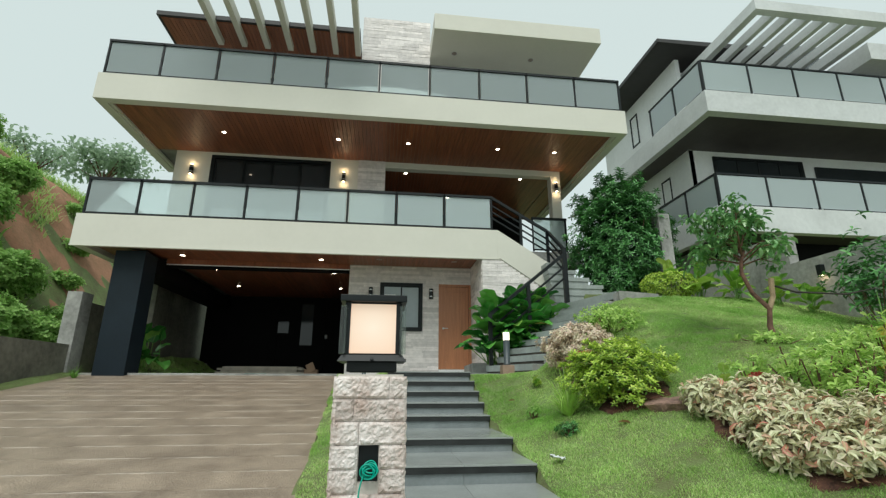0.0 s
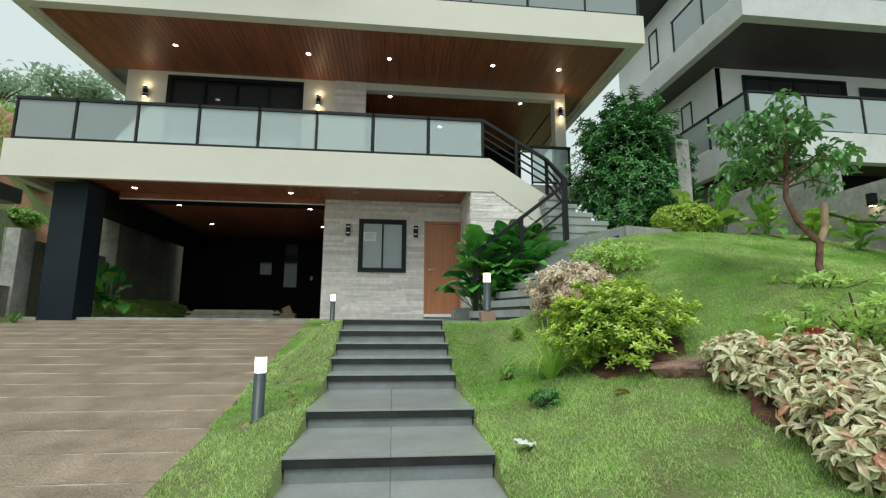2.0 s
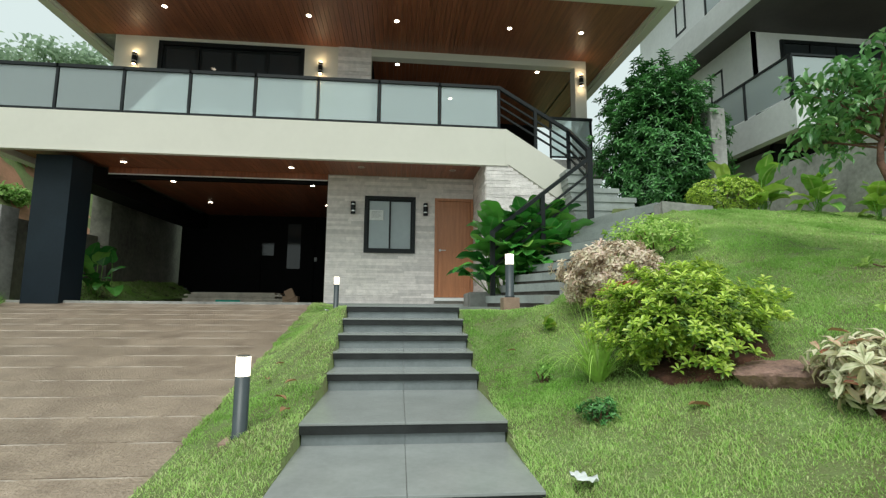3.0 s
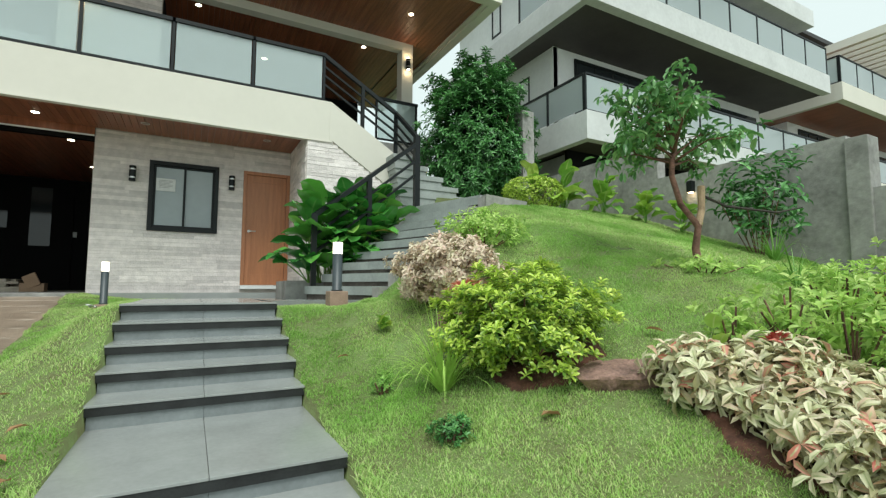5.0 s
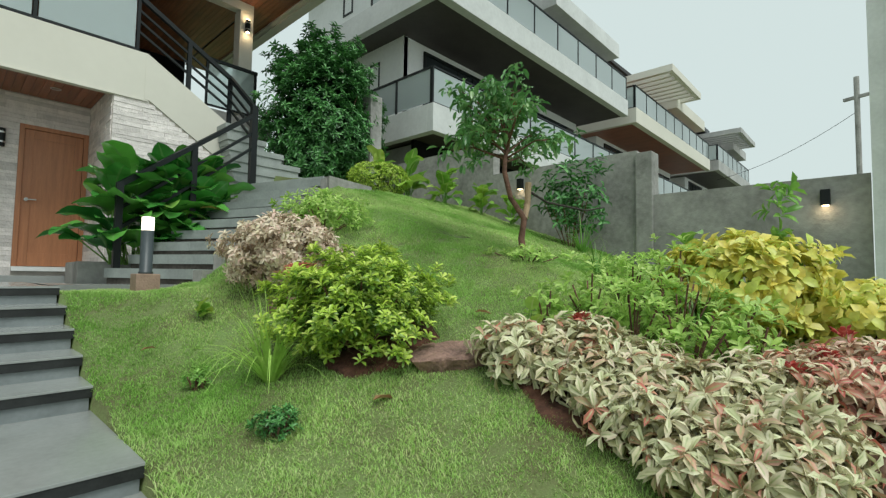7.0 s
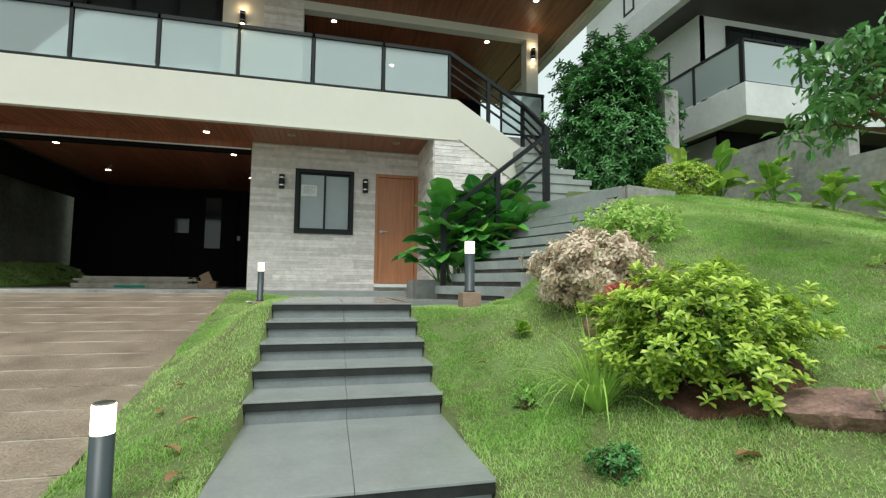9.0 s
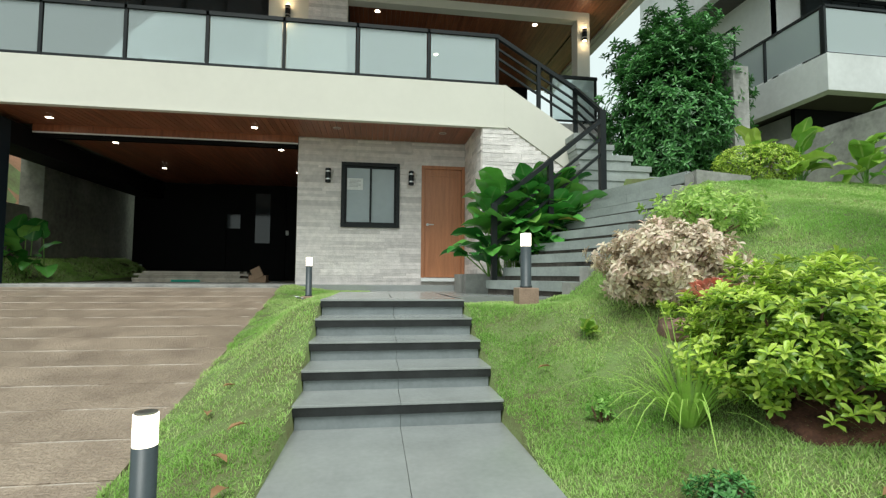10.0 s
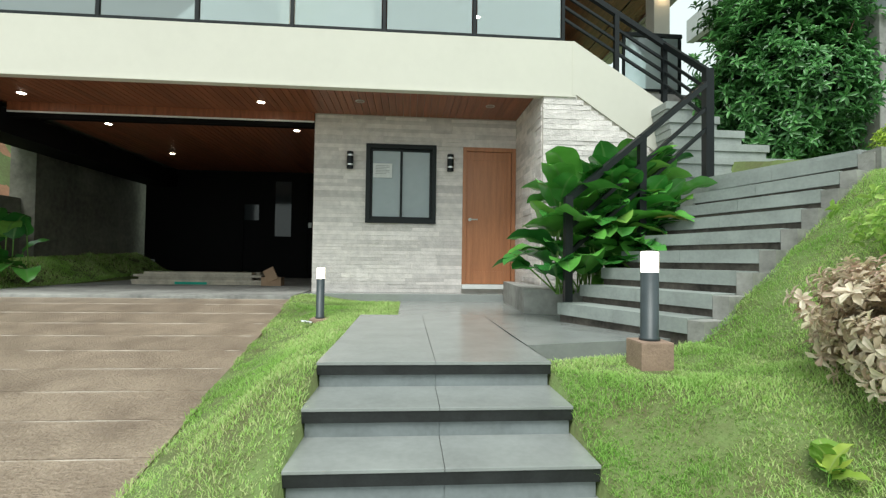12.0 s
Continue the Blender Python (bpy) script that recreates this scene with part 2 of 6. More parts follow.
def slab(points, z0, z1):
    """A slab from an outline in x, y; z1 may be a number or one height per point."""
    bm = bmesh.new()
    tops = z1 if isinstance(z1, (list, tuple)) else [z1] * len(points)
    a = [bm.verts.new((x, y, z0)) for x, y in points]
    b = [bm.verts.new((x, y, z)) for (x, y), z in zip(points, tops)]
    bm.faces.new(a[::-1])
    bm.faces.new(b)
    k = len(points)
    for i in range(k):
        bm.faces.new((a[i], a[(i + 1) % k], b[(i + 1) % k], b[i]))
    bmesh.ops.recalc_face_normals(bm, faces=bm.faces)
    return bm


def bar(bm, p, q, w=0.04, d=None, sides=4):
    """A bar from p to q: square when sides is 4, else round."""
    p, q = Vector(p), Vector(q)
    z = (q - p).normalized()
    x = z.cross(Vector((0, 0, 1)))
    x = Vector((1, 0, 0)) if x.length < 1e-4 else x.normalized()
    y = z.cross(x)
    d = d or w
    rings = []
    for c in (p, q):
        r = []
        for i in range(sides):
            a = 2 * math.pi * (i + 0.5) / sides
            k = math.sqrt(0.5) if sides == 4 else 0.5
            s = (1 / math.cos(math.pi / 4)) if sides == 4 else 1
            r.append(bm.verts.new(c + x * math.cos(a) * w * k * (s * 0.7071 * 1.4142 if sides == 4 else 1) + y * math.sin(a) * d * k * (s * 0.7071 * 1.4142 if sides == 4 else 1)))
        rings.append(r)
    for i in range(sides):
        j = (i + 1) % sides
        bm.faces.new((rings[0][i], rings[0][j], rings[1][j], rings[1][i]))
    bm.faces.new(rings[0][::-1])
    bm.faces.new(rings[1])
    return bm


def lathe(profile, sides=20):
    """Turned shape from (radius, z) pairs."""
    bm = bmesh.new()
    rings = []
    for r, z in profile:
        rings.append([bm.verts.new((r * math.cos(2 * math.pi * i / sides), r * math.sin(2 * math.pi * i / sides), z)) for i in range(sides)])
    for a, b in zip(rings, rings[1:]):
        for i in range(sides):
            j = (i + 1) % sides
            bm.faces.new((a[i], a[j], b[j], b[i]))
    bm.faces.new(rings[0][::-1])
    bm.faces.new(rings[-1])
    return bm


def mesh_of(name, bm, mat, smooth=False):
    me = bpy.data.meshes.new(name)
    bmesh.ops.recalc_face_normals(bm, faces=bm.faces)
    bm.to_mesh(me)
    bm.free()
    me.materials.append(mat)
    if smooth:
        for p in me.polygons:
            p.use_smooth = True
    return me


def part(name, bm, mat, parent=None, label="", smooth=False):
    ob = new(name, mesh_of(name, bm, mat, smooth))
    ob.parent = parent
    return tagged(ob, label)


def thing(name, at, label, category, group="", kind=""):
    ob = new(name)
    ob.location = at
    ob.empty_display_size = 0.1
    return tagged(ob, label, category, group, kind)


def solid(name, bm, mat, label, category, group="", kind="", smooth=False):
    return tagged(new(name, mesh_of(name, bm, mat, smooth)), label, category, group, kind)


def structure(name, bm, mat, label, category="wall"):
    return solid(name, bm, mat, label, category, kind="structure")


def soup(name, verts, faces, mat, smooth=False):
    me = bpy.data.meshes.new(name)
    me.from_pydata(verts, [], faces)
    me.materials.append(mat)
    me.update()
    if smooth:
        me.polygons.foreach_set("use_smooth", [True] * len(me.polygons))
    return me


# ---- ground ----
STEP_Y = [5.215, 4.884, 4.578, 4.27, 3.96, 2.957, 2.244, 1.577, 0.92, 0.26, -0.4, -1.06, -1.72]
STEP_Z = [0.0, -0.128, -0.259, -0.391, -0.522, -0.663, -0.791, -0.938, -1.07, -1.2, -1.33, -1.46, -1.59]


def lerp_table(y, ys, zs):
    return float(np.interp(y, ys, zs))


def stair_line(y):
    return lerp_table(y, [-6, -1.72, -0.4, 0.92, 1.577, 2.244, 2.957, 3.96, 4.27, 4.884, 5.215, 9.7, 14], [-1.8, -1.6, -1.38, -1.12, -0.99, -0.84, -0.72, -0.56, -0.43, -0.16, -0.04, -0.1, -0.1])


def drive_z(y):
    return -1.32 + 0.145 * y if y < 9.05 else -0.01


def garden_line(y):
    return lerp_table(y, [-8, -2, 0.5, 1.5, 3.15, 4.5, 6.4, 8.0, 11, 20], [-2.0, -1.3, -0.42, -0.2, 0.28, 0.74, 1.4, 1.75, 2.2, 4.0])


def smooth(t):
    t = max(0.0, min(1.0, t))
    return t * t * (3 - 2 * t)


def ground_z(x, y):
    wob = 0.03 * noise.noise((x * 1.3, y * 1.3, 0.0)) + 0.012 * noise.noise((x * 5, y * 5, 3.0))
    if 0.02 < x < 1.195 and y < 9.8 and (y < 7.42 or x > 0.352):
        return stair_line(y) - 0.45
    if x > 0.6:
        s, g = stair_line(y), garden_line(y)
        k = max(0.0, min(1.0, (x - 1.2) / 3.1))
        k = 0.5 * k + 0.5 * smooth(k)
        z = s + (g - s) * k + wob * min(1, (x - 1.2) * 2)
        curb = 5.7 + 0.2825 * (x - 2.35)
        if 1.19 < x < 2.42 and 5.78 + (x - 1.2) * 0.24 < y < 9.9:
            z = min(z, -0.2)
        elif x < 4.3 and curb + 0.06 < y < 9.0:
            z = min(z, -0.3 + 0.72 * max(0, x - 2.15))
        elif x < 4.3 and y > 4.3:
            cap = -0.05 + 0.06 * smooth((x - 1.95) / 0.4) + 0.734 * max(0, x - 2.35)
            z += (min(z, cap) - z) * smooth((y - 4.3) / 0.9)
        return z
    d = drive_z(y)
    if 0 <= x <= 0.6 and y >= 7.42:
        return stair_line(y) + 0.01
    if x > -1.1:
        edge = -1.06 + 0.04 * max(0, 9 - y) * 1.35
        k = (x - edge) / max(0.2, -0.02 - edge)
        if k <= 0:
            return d - 0.04
        return d + (stair_line(y) - d) * smooth(k) + 0.02 + wob * 0.6
    if -6.36 < x < -5.3 and y > 9.55:
        return -0.02 + 0.42 * smooth((-5.35 - x) / 0.95) + 0.035 * (min(y, 15) - 9.55) + wob
    if x < -6.35:
        h = smooth((-6.35 - x) / 1.2) * 0.1 + smooth((-7.2 - x) / 6.0) * 6.2 + max(0, -x - 13) * 0.12
        return d * (1 if y < 9 else 1) + 0.05 + h * smooth((y + 3) / 15.0) * 1.15 + wob
    return d - 0.1


LAWN = material("lawn_soil", (0.14, 0.21, 0.065), 0.95, vary=0.2, scale=2.0, bump=0.6, bump_scale=45, tint=(0.1, 0.09, 0.04))


def make_ground():
    xs = [-60, -40, -28, -22, -18, -15, -13, -11.5, -10, -9, -8.2, -7.6, -7.1, -6.7, -6.36, -6.3, -6.1, -5.9, -5.7, -5.5, -5.31, -5.29, -4, -2, -1.12, -1.0] + [-0.9 + 0.1 * i for i in range(9)] + [0.0, 0.03, 0.345, 0.36, 1.185, 1.205, 1.3] + [1.4 + 0.12 * i for i in range(26)] + [4.8, 5.3, 5.8, 6.4, 7.0, 7.6, 9, 12, 18, 30, 60]
    ys = [-80, -40, -20, -12, -8, -5, -4, -3, -2.4] + [-2 + 0.14 * i for i in range(86)] + [10.4, 11.2, 12, 13, 14.5, 16, 18, 21, 25, 32, 45, 70]
    verts = [(x, y, ground_z(x, max(-6.0, min(20.0, y)))) for y in ys for x in xs]
    w = len(xs)
    faces = [(j * w + i, j * w + i + 1, (j + 1) * w + i + 1, (j + 1) * w + i) for j in range(len(ys) - 1) for i in range(w - 1)]
    me = soup("ground", verts, faces, LAWN, True)
    return tagged(new("ground", me), "green sloping lawn ground rising beside the stairs", "ground", kind="structure")


make_ground()

# driveway: concrete bays with open joints between them
dw = thing("driveway", (-3.6, 4.0, -1.0), "brown weathered concrete driveway with cross joints, damp", "driveway", kind="structure")
xr = lambda y: -1.06 + 0.055 * max(0, 9 - y)
for i in range(25):
    ya, yb = -1.32 + i * 0.42, min(-1.32 + (i + 1) * 0.42 - 0.008, 9.045)
    if yb - ya < 0.05:
        continue
    bm = slab([(-6.3, ya), (xr(ya), ya), (xr(yb), yb), (-6.3, yb)], -2.2, [drive_z(ya), drive_z(ya), drive_z(yb), drive_z(yb)])
    bay = part("concrete_bay", bm, DRIVE, dw)
    bay.location = (3.6, -4.0, 1.0)
    # a pale, broken cement ridge left along the upper edge of the bay
    rr = random.Random(500 + i)
    bm, x = bmesh.new(), -6.25 + rr.random() * 0.4
    while x < xr(yb) - 0.15:
        run = min(0.15 + rr.random() * 0.8, xr(yb) - 0.05 - x)
        steps = max(2, int(run / 0.05))
        low, top, back = [], [], []
        for k in range(steps + 1):
            fade = min(1.0, 2.5 * min(k, steps - k) / steps)
            u, w = x + run * k / steps, 0.002 + 0.004 * fade * (0.3 + rr.random())
            yy = yb - 0.012 + 0.004 * rr.random()
            low.append(bm.verts.new((u, yy - w, drive_z(yy) - 0.002)))
            top.append(bm.verts.new((u, yy, drive_z(yy) + 0.001 + 0.003 * fade)))
            back.append(bm.verts.new((u, yy + 0.005, drive_z(yy) - 0.002)))
        for k in range(steps):
            bm.faces.new((low[k], low[k + 1], top[k + 1], top[k]))
            bm.faces.new((top[k], top[k + 1], back[k + 1], back[k]))
        x += run + (rr.random() * 0.5 if rr.random() < 0.5 else 0.02)
    ridge = part("cement_ridge", bm, RIDGE, bay, "pale broken cement ridge")
structure("road", boxes((-60, 60, -30, -1.35, -2.3, -1.62)), CONCRETE, "grey concrete road at the foot of the plot", "road")
structure("garage_floor", boxes((-6.3, -1.06, 9.05, 9.6, -0.4, 0.035), (-5.32, -1.06, 9.604, 15.2, -0.4, 0.035), bevel=0.012), CONCRETE, "pale concrete garage floor with a raised front edge", "floor")

# front steps: each a tread slab, a dark band and a riser
for i, (y, z) in enumerate(zip(STEP_Y, STEP_Z)):
    st = thing("front_step" if i else "landing", (0, y, z), "grey granite garden step with black edge band" if i else "grey granite landing in front of the door, damp and shiny", "step" if i else "landing", "front steps" if i else "")
    top = STEP_Y[i - 1] if i else 9.68
    if i:
        for xa, xb in ((0.0, 0.599), (0.601, 1.203)):
            part("tread", boxes((xa, xb, -0.012, top - y + 0.03, -0.014, 0.0), bevel=0.003), TREAD, st)
            part("riser", boxes((xa + (0.012 if xa == 0 else 0), xb - (0.012 if xb > 1 else 0), 0.012, 0.06, -0.16, -0.066)), RISER, st)
    else:
        for pts in (((0, 0), (0.599, 0), (0.599, 2.2), (0, 2.2)), ((0.601, 0), (1.203, 0), (1.203, 2.2), (0.601, 2.2)),
                    ((0.36, 2.204), (0.9, 2.204), (0.9, 4.46), (0.36, 4.46)), ((0.904, 2.204), (2.1, 2.204), (2.1, 4.46), (0.904, 4.46)),
                    ((1.207, 0.5), (2.42, 0.82), (2.42, 2.2), (1.207, 2.2))):
            part("tile", slab([(a, b - 0.012 if b == 0 else b) for a, b in pts], -0.014 if pts[0][1] == 0 else -0.45, [-0.016 * max(0, b - 0.2) for a, b in pts]), TREAD, st)
        for xa, xb in ((0.0, 0.599), (0.601, 1.203)):
            part("riser", boxes((xa + (0.012 if xa == 0 else 0), xb - (0.012 if xb > 1 else 0), 0.012, 0.06, -0.16, -0.066)), RISER, st)
    part("edge_band", boxes((0.0, 1.203, -0.006, 0.03, -0.065, -0.0145), bevel=0.003), NOSE, st)
    part("core", boxes((0.02, 1.185, 0.06, top - y + 0.05 if i else 2.2, -0.6, -0.05 if not i else -0.015)), CONCRETE, st)


# ---- main house ----
def planks(x0, x1, y0, y1, z, mat, width=0.1, gap=0.006):
    """Boards running front to back, as one mesh with grooves between them."""
    verts, faces = [], []
    k = int((x1 - x0) / width)
    for i in range(k + 1):
        a, b = x0 + i * width + gap / 2, min(x1, x0 + (i + 1) * width - gap / 2)
        if b <= a:
            continue
        s = len(verts)
        verts += [(a, y0, z), (b, y0, z), (b, y1, z), (a, y1, z), (a, y0, z + 0.02), (b, y0, z + 0.02), (b, y1, z + 0.02), (a, y1, z + 0.02)]
        faces += [(s, s + 3, s + 2, s + 1), (s, s + 1, s + 5, s + 4), (s + 1, s + 2, s + 6, s + 5), (s + 2, s + 3, s + 7, s + 6), (s + 3, s, s + 4, s + 7), (s + 4, s + 5, s + 6, s + 7)]
    return soup("ceiling", verts, faces, mat)


def ceiling(name, label, *a, **k):
    return tagged(new(name, planks(*a, **k)), label, "ceiling", kind="structure")


# ground floor room: front wall with holes for window and door
WY = 10.0
structure("wall_front_room", boxes((-0.99, -0.206, WY, WY + 0.2, -0.15, 2.76), (-0.206, 0.868, WY, WY + 0.2, -0.15, 1.085), (-0.206, 0.868, WY, WY + 0.2, 2.295, 2.76),
          (0.868, 1.282, WY, WY + 0.2, -0.15, 2.76), (1.282, 2.11, WY, WY + 0.2, 2.29, 2.76), (1.282, 2.11, WY, WY + 0.2, -0.15, 0.09), (2.11, 2.3, WY, WY + 0.2, -0.15, 2.76)), GROUT, "front wall of the ground floor room behind stone cladding")
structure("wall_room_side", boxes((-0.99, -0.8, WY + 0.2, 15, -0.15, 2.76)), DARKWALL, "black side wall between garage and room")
structure("wall_room_right", boxes((2.13, 2.3, 8.72, WY, -0.15, 2.76)), GROUT, "short return wall beside the door behind stone cladding")
structure("wall_stair_side", prism([(2.13, -0.15), (4.05, -0.15), (4.05, 1.66), (2.56, 2.655), (2.13, 2.655)], 8.58, 8.72), GROUT, "wall below the stair parapet behind stone cladding")
structure("plinth", boxes((-1.05, 2.0, 9.66, 9.999, -0.2, 0.03), bevel=0.01), TREAD, "low grey plinth along the stone wall", "plinth")
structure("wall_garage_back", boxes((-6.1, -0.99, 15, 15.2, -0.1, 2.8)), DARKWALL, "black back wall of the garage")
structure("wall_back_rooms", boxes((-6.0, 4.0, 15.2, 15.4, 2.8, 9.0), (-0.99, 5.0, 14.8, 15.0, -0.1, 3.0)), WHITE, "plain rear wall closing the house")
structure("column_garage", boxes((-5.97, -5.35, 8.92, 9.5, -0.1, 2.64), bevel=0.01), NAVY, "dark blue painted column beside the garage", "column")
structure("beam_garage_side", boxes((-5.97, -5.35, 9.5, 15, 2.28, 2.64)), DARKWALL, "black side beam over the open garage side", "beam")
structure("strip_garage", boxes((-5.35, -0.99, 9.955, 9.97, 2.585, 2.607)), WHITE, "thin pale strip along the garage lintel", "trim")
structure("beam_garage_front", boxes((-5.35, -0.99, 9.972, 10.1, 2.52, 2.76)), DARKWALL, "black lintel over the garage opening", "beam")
structure("lintel_face", boxes((-5.35, -0.99, 9.955, 9.97, 2.608, 2.734)), WOOD, "narrow wood board above the garage strip", "trim")

ceiling("ceiling_porch", "reddish brown wood board soffit under the balcony", -6.45, 2.11, 8.72, 9.99, 2.735, WOOD)
ceiling("ceiling_garage", "reddish brown wood board ceiling of the garage", -5.35, -0.99, 10.1, 15, 2.72, WOOD)

# balcony slab with cream band
structure("fascia_balcony", boxes((-6.71, 2.52, 8.56, 8.72, 2.64, 3.34), (-6.71, -6.5, 8.72, 15, 2.64, 3.34), bevel=0.006), CREAM, "cream rendered band round the balcony edge", "fascia")
structure("stair_parapet", prism([(2.5, 3.34), (2.52, 3.34), (3.7, 2.595), (4.05, 2.37), (4.05, 1.66), (2.56, 2.648), (2.5, 2.648)], 8.555, 8.715), CREAM, "sloping cream parapet of the balcony stairs", "parapet")
structure("fascia_drip", boxes((-6.72, 2.55, 8.548, 8.6, 2.62, 2.642)), CREAM, "thin drip edge under the cream band", "trim")
structure("floor_balcony", boxes((-6.5, 2.5, 8.72, 15, 2.76, 3.26), (2.5, 5.2, 10.0, 15, 2.9, 3.26)), CONCRETE, "concrete balcony floor slab", "floor")

# second floor
W2 = 10.68
structure("wall_second_left", boxes((-5.9, -4.98, W2, W2 + 0.2, 3.26, 6.1), (-4.98, -1.74, W2, W2 + 0.2, 5.93, 6.1), (-1.74, -0.97, W2, W2 + 0.2, 3.26, 6.1), (-5.9, -5.7, W2 + 0.2, 15.2, 3.26, 6.1)), CREAM, "cream rendered wall of the second floor")
structure("wall_second_stone", boxes((-0.97, -0.2, W2 - 0.02, W2 + 0.2, 3.26, 6.1)), GROUT, "stone clad strip of wall beside the open terrace")
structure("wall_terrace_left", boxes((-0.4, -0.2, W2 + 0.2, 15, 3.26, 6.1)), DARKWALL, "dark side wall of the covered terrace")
# Its right end is added across a partly open side to keep the terrace dark.
structure("wall_terrace_back", boxes((-0.2, 4.9, 14.6, 14.8, 3.26, 6.1)), DARKWALL, "dark back wall of the covered terrace, lengthened to darken it")
structure("beam_terrace", boxes((-0.2, 5.02, W2, W2 + 0.22, 5.82, 6.0)), CREAM, "cream beam above the terrace opening", "beam")
structure("column_terrace", boxes((4.73, 5.02, W2, W2 + 0.3, 3.26, 5.82), bevel=0.008), CREAM, "slim cream column at the terrace corner", "column")
ceiling("ceiling_upper", "reddish brown wood board soffit under the upper balcony", -6.4, 5.58, 8.42, W2, 6.0, WOOD)
ceiling("ceiling_terrace", "reddish brown wood board ceiling of the covered terrace", -0.2, 4.9, W2 + 0.22, 14.6, 5.9, WOOD)
ceiling("ceiling_terrace_edge", "reddish brown wood board soffit right of the terrace", 5.02, 5.58, W2, 15, 6.0, WOOD)
structure("fascia_upper", boxes((-6.66, 5.86, 8.14, 8.34, 5.91, 6.56), (-6.66, -6.46, 8.34, 12.0, 5.91, 6.56), (5.66, 5.86, 8.34, 15, 5.91, 6.56), bevel=0.006), CREAM, "cream rendered band round the upper balcony", "fascia")
structure("soffit_rim", boxes((-6.46, 5.66, 8.34, 8.42, 5.95, 6.02), (-6.46, -6.4, 8.42, 12, 5.95, 6.02), (5.58, 5.66, 8.42, 15, 5.95, 6.02)), CREAM, "cream rim round the wooden soffit", "trim")
structure("floor_upper", boxes((-6.46, 5.66, 8.34, 15, 6.08, 6.5)), CONCRETE, "concrete floor slab of the upper balcony", "floor")

# third floor
structure("wall_third_left", boxes((-5.3, -0.96, 10.6, 10.8, 6.5, 8.62), (-5.3, -5.1, 10.8, 15, 6.5, 8.62)), CREAM, "cream wall of the top floor")
structure("wall_third_stone", boxes((-0.96, 0.95, 9.5, 9.9, 6.5, 9.93)), GROUT, "tall stone clad wall rising through the roof")
structure("wall_third_right", boxes((0.95, 5.0, 11.2, 11.4, 6.5, 8.72)), WHITE, "pale wall behind the upper terrace")
structure("roof_slab", boxes((0.95, 5.5, 8.3, 13, 8.72, 9.2), bevel=0.01), CREAM, "flat cream roof slab over the upper terrace", "roof")
structure("roof_left", prism([(-5.98, 8.66), (-0.97, 8.66), (-0.97, 8.78), (-5.98, 8.78)], 8.62, 14), ROOFTILE, "dark flat-edged roof with overhanging eaves", "roof")
ceiling("ceiling_eaves", "reddish brown wood boards under the eaves", -5.9, -0.98, 8.7, 10.6, 8.64, WOOD)
pg = thing("pergola", (-2.8, 8.4, 8.5), "cream concrete pergola beams over the upper balcony", "pergola")
for i in range(7):
    x = -1.85 + i * 0.6
    part("beam", boxes((x - 0.07, x + 0.07, -1.5, 0.98, 0.0, 0.28), bevel=0.006), CREAM, pg)
part("front_beam", boxes((-2.1, 2.05, -1.75, -1.5, 0.0, 0.3)), CREAM, pg)


# ---- railings ----
def glass_rail(name, pts, base, top, label, group="balcony railings", posts=None):
    """Black steel posts and handrail with glass panes between, along a line of (x, y) posts."""
    t = thing(name, (*pts[0], base), label, "railing", group)
    o = Vector((*pts[0], base))
    h = top - base
    for (x, y) in pts:
        part("post", boxes((x - o.x - 0.02, x - o.x + 0.02, y - o.y - 0.02, y - o.y + 0.02, 0, h)), BLACK, t)
    for a, b in zip(pts, pts[1:]):
        a, b = Vector((*a, base)) - o, Vector((*b, base)) - o
        u = (b - a).normalized()
        bm = bmesh.new()
        bar(bm, a + Vector((0, 0, h)) - u * 0.02, b + Vector((0, 0, h)) + u * 0.02, 0.05, 0.04)
        part("handrail", bm, BLACK, t)
        bm = bmesh.new()
        bar(bm, a + Vector((0, 0, 0.05)) + u * 0.02, b + Vector((0, 0, 0.05)) - u * 0.02, 0.025, 0.025)
        part("bottom_rail", bm, BLACK, t)
        n = u.cross(Vector((0, 0, 1))) * 0.005
        bm = bmesh.new()
        p = [a + u * 0.035, b - u * 0.035]
        vs = [bm.verts.new(q + s * n + Vector((0, 0, z))) for s in (-1, 1) for q, z in ((p[0], 0.07), (p[1], 0.07), (p[1], h - 0.035), (p[0], h - 0.035))]
        for q in ((0, 1, 2, 3), (7, 6, 5, 4), (0, 4, 5, 1), (1, 5, 6, 2), (2, 6, 7, 3), (3, 7, 4, 0)):
            bm.faces.new([vs[i] for i in q])
        g = part("pane", bm, GLASS, t, "clear glass pane")
        g.visible_shadow = False
    return t


glass_rail("balcony_railing", [(x, 8.64) for x in (-6.62, -5.56, -4.44, -3.3, -2.15, -1.02, 0.11, 1.25, 2.4)], 3.34, 4.19, "black steel balcony railing with clear glass panes")
glass_rail("balcony_railing", [(-6.62, 8.66 + 1.15 * i) for i in range(5)], 3.34, 4.19, "black steel railing along the balcony side")
glass_rail("balcony_railing", [(-6.58, 8.21), (-5.41, 8.21), (-4.17, 8.21), (-2.91, 8.21), (-1.66, 8.21), (-0.4, 8.21), (0.83, 8.21), (2.08, 8.21), (3.31, 8.21), (4.58, 8.21), (5.78, 8.21)], 6.56, 7.46, "black steel railing with glass panes on the top balcony")
glass_rail("balcony_railing", [(-6.58, 8.23 + 1.2 * i) for i in range(4)], 6.56, 7.46, "black steel railing along the top balcony side")
glass_rail("balcony_railing", [(5.78, 8.23 + 1.2 * i) for i in range(5)], 6.56, 7.46, "black steel railing along the top balcony side")
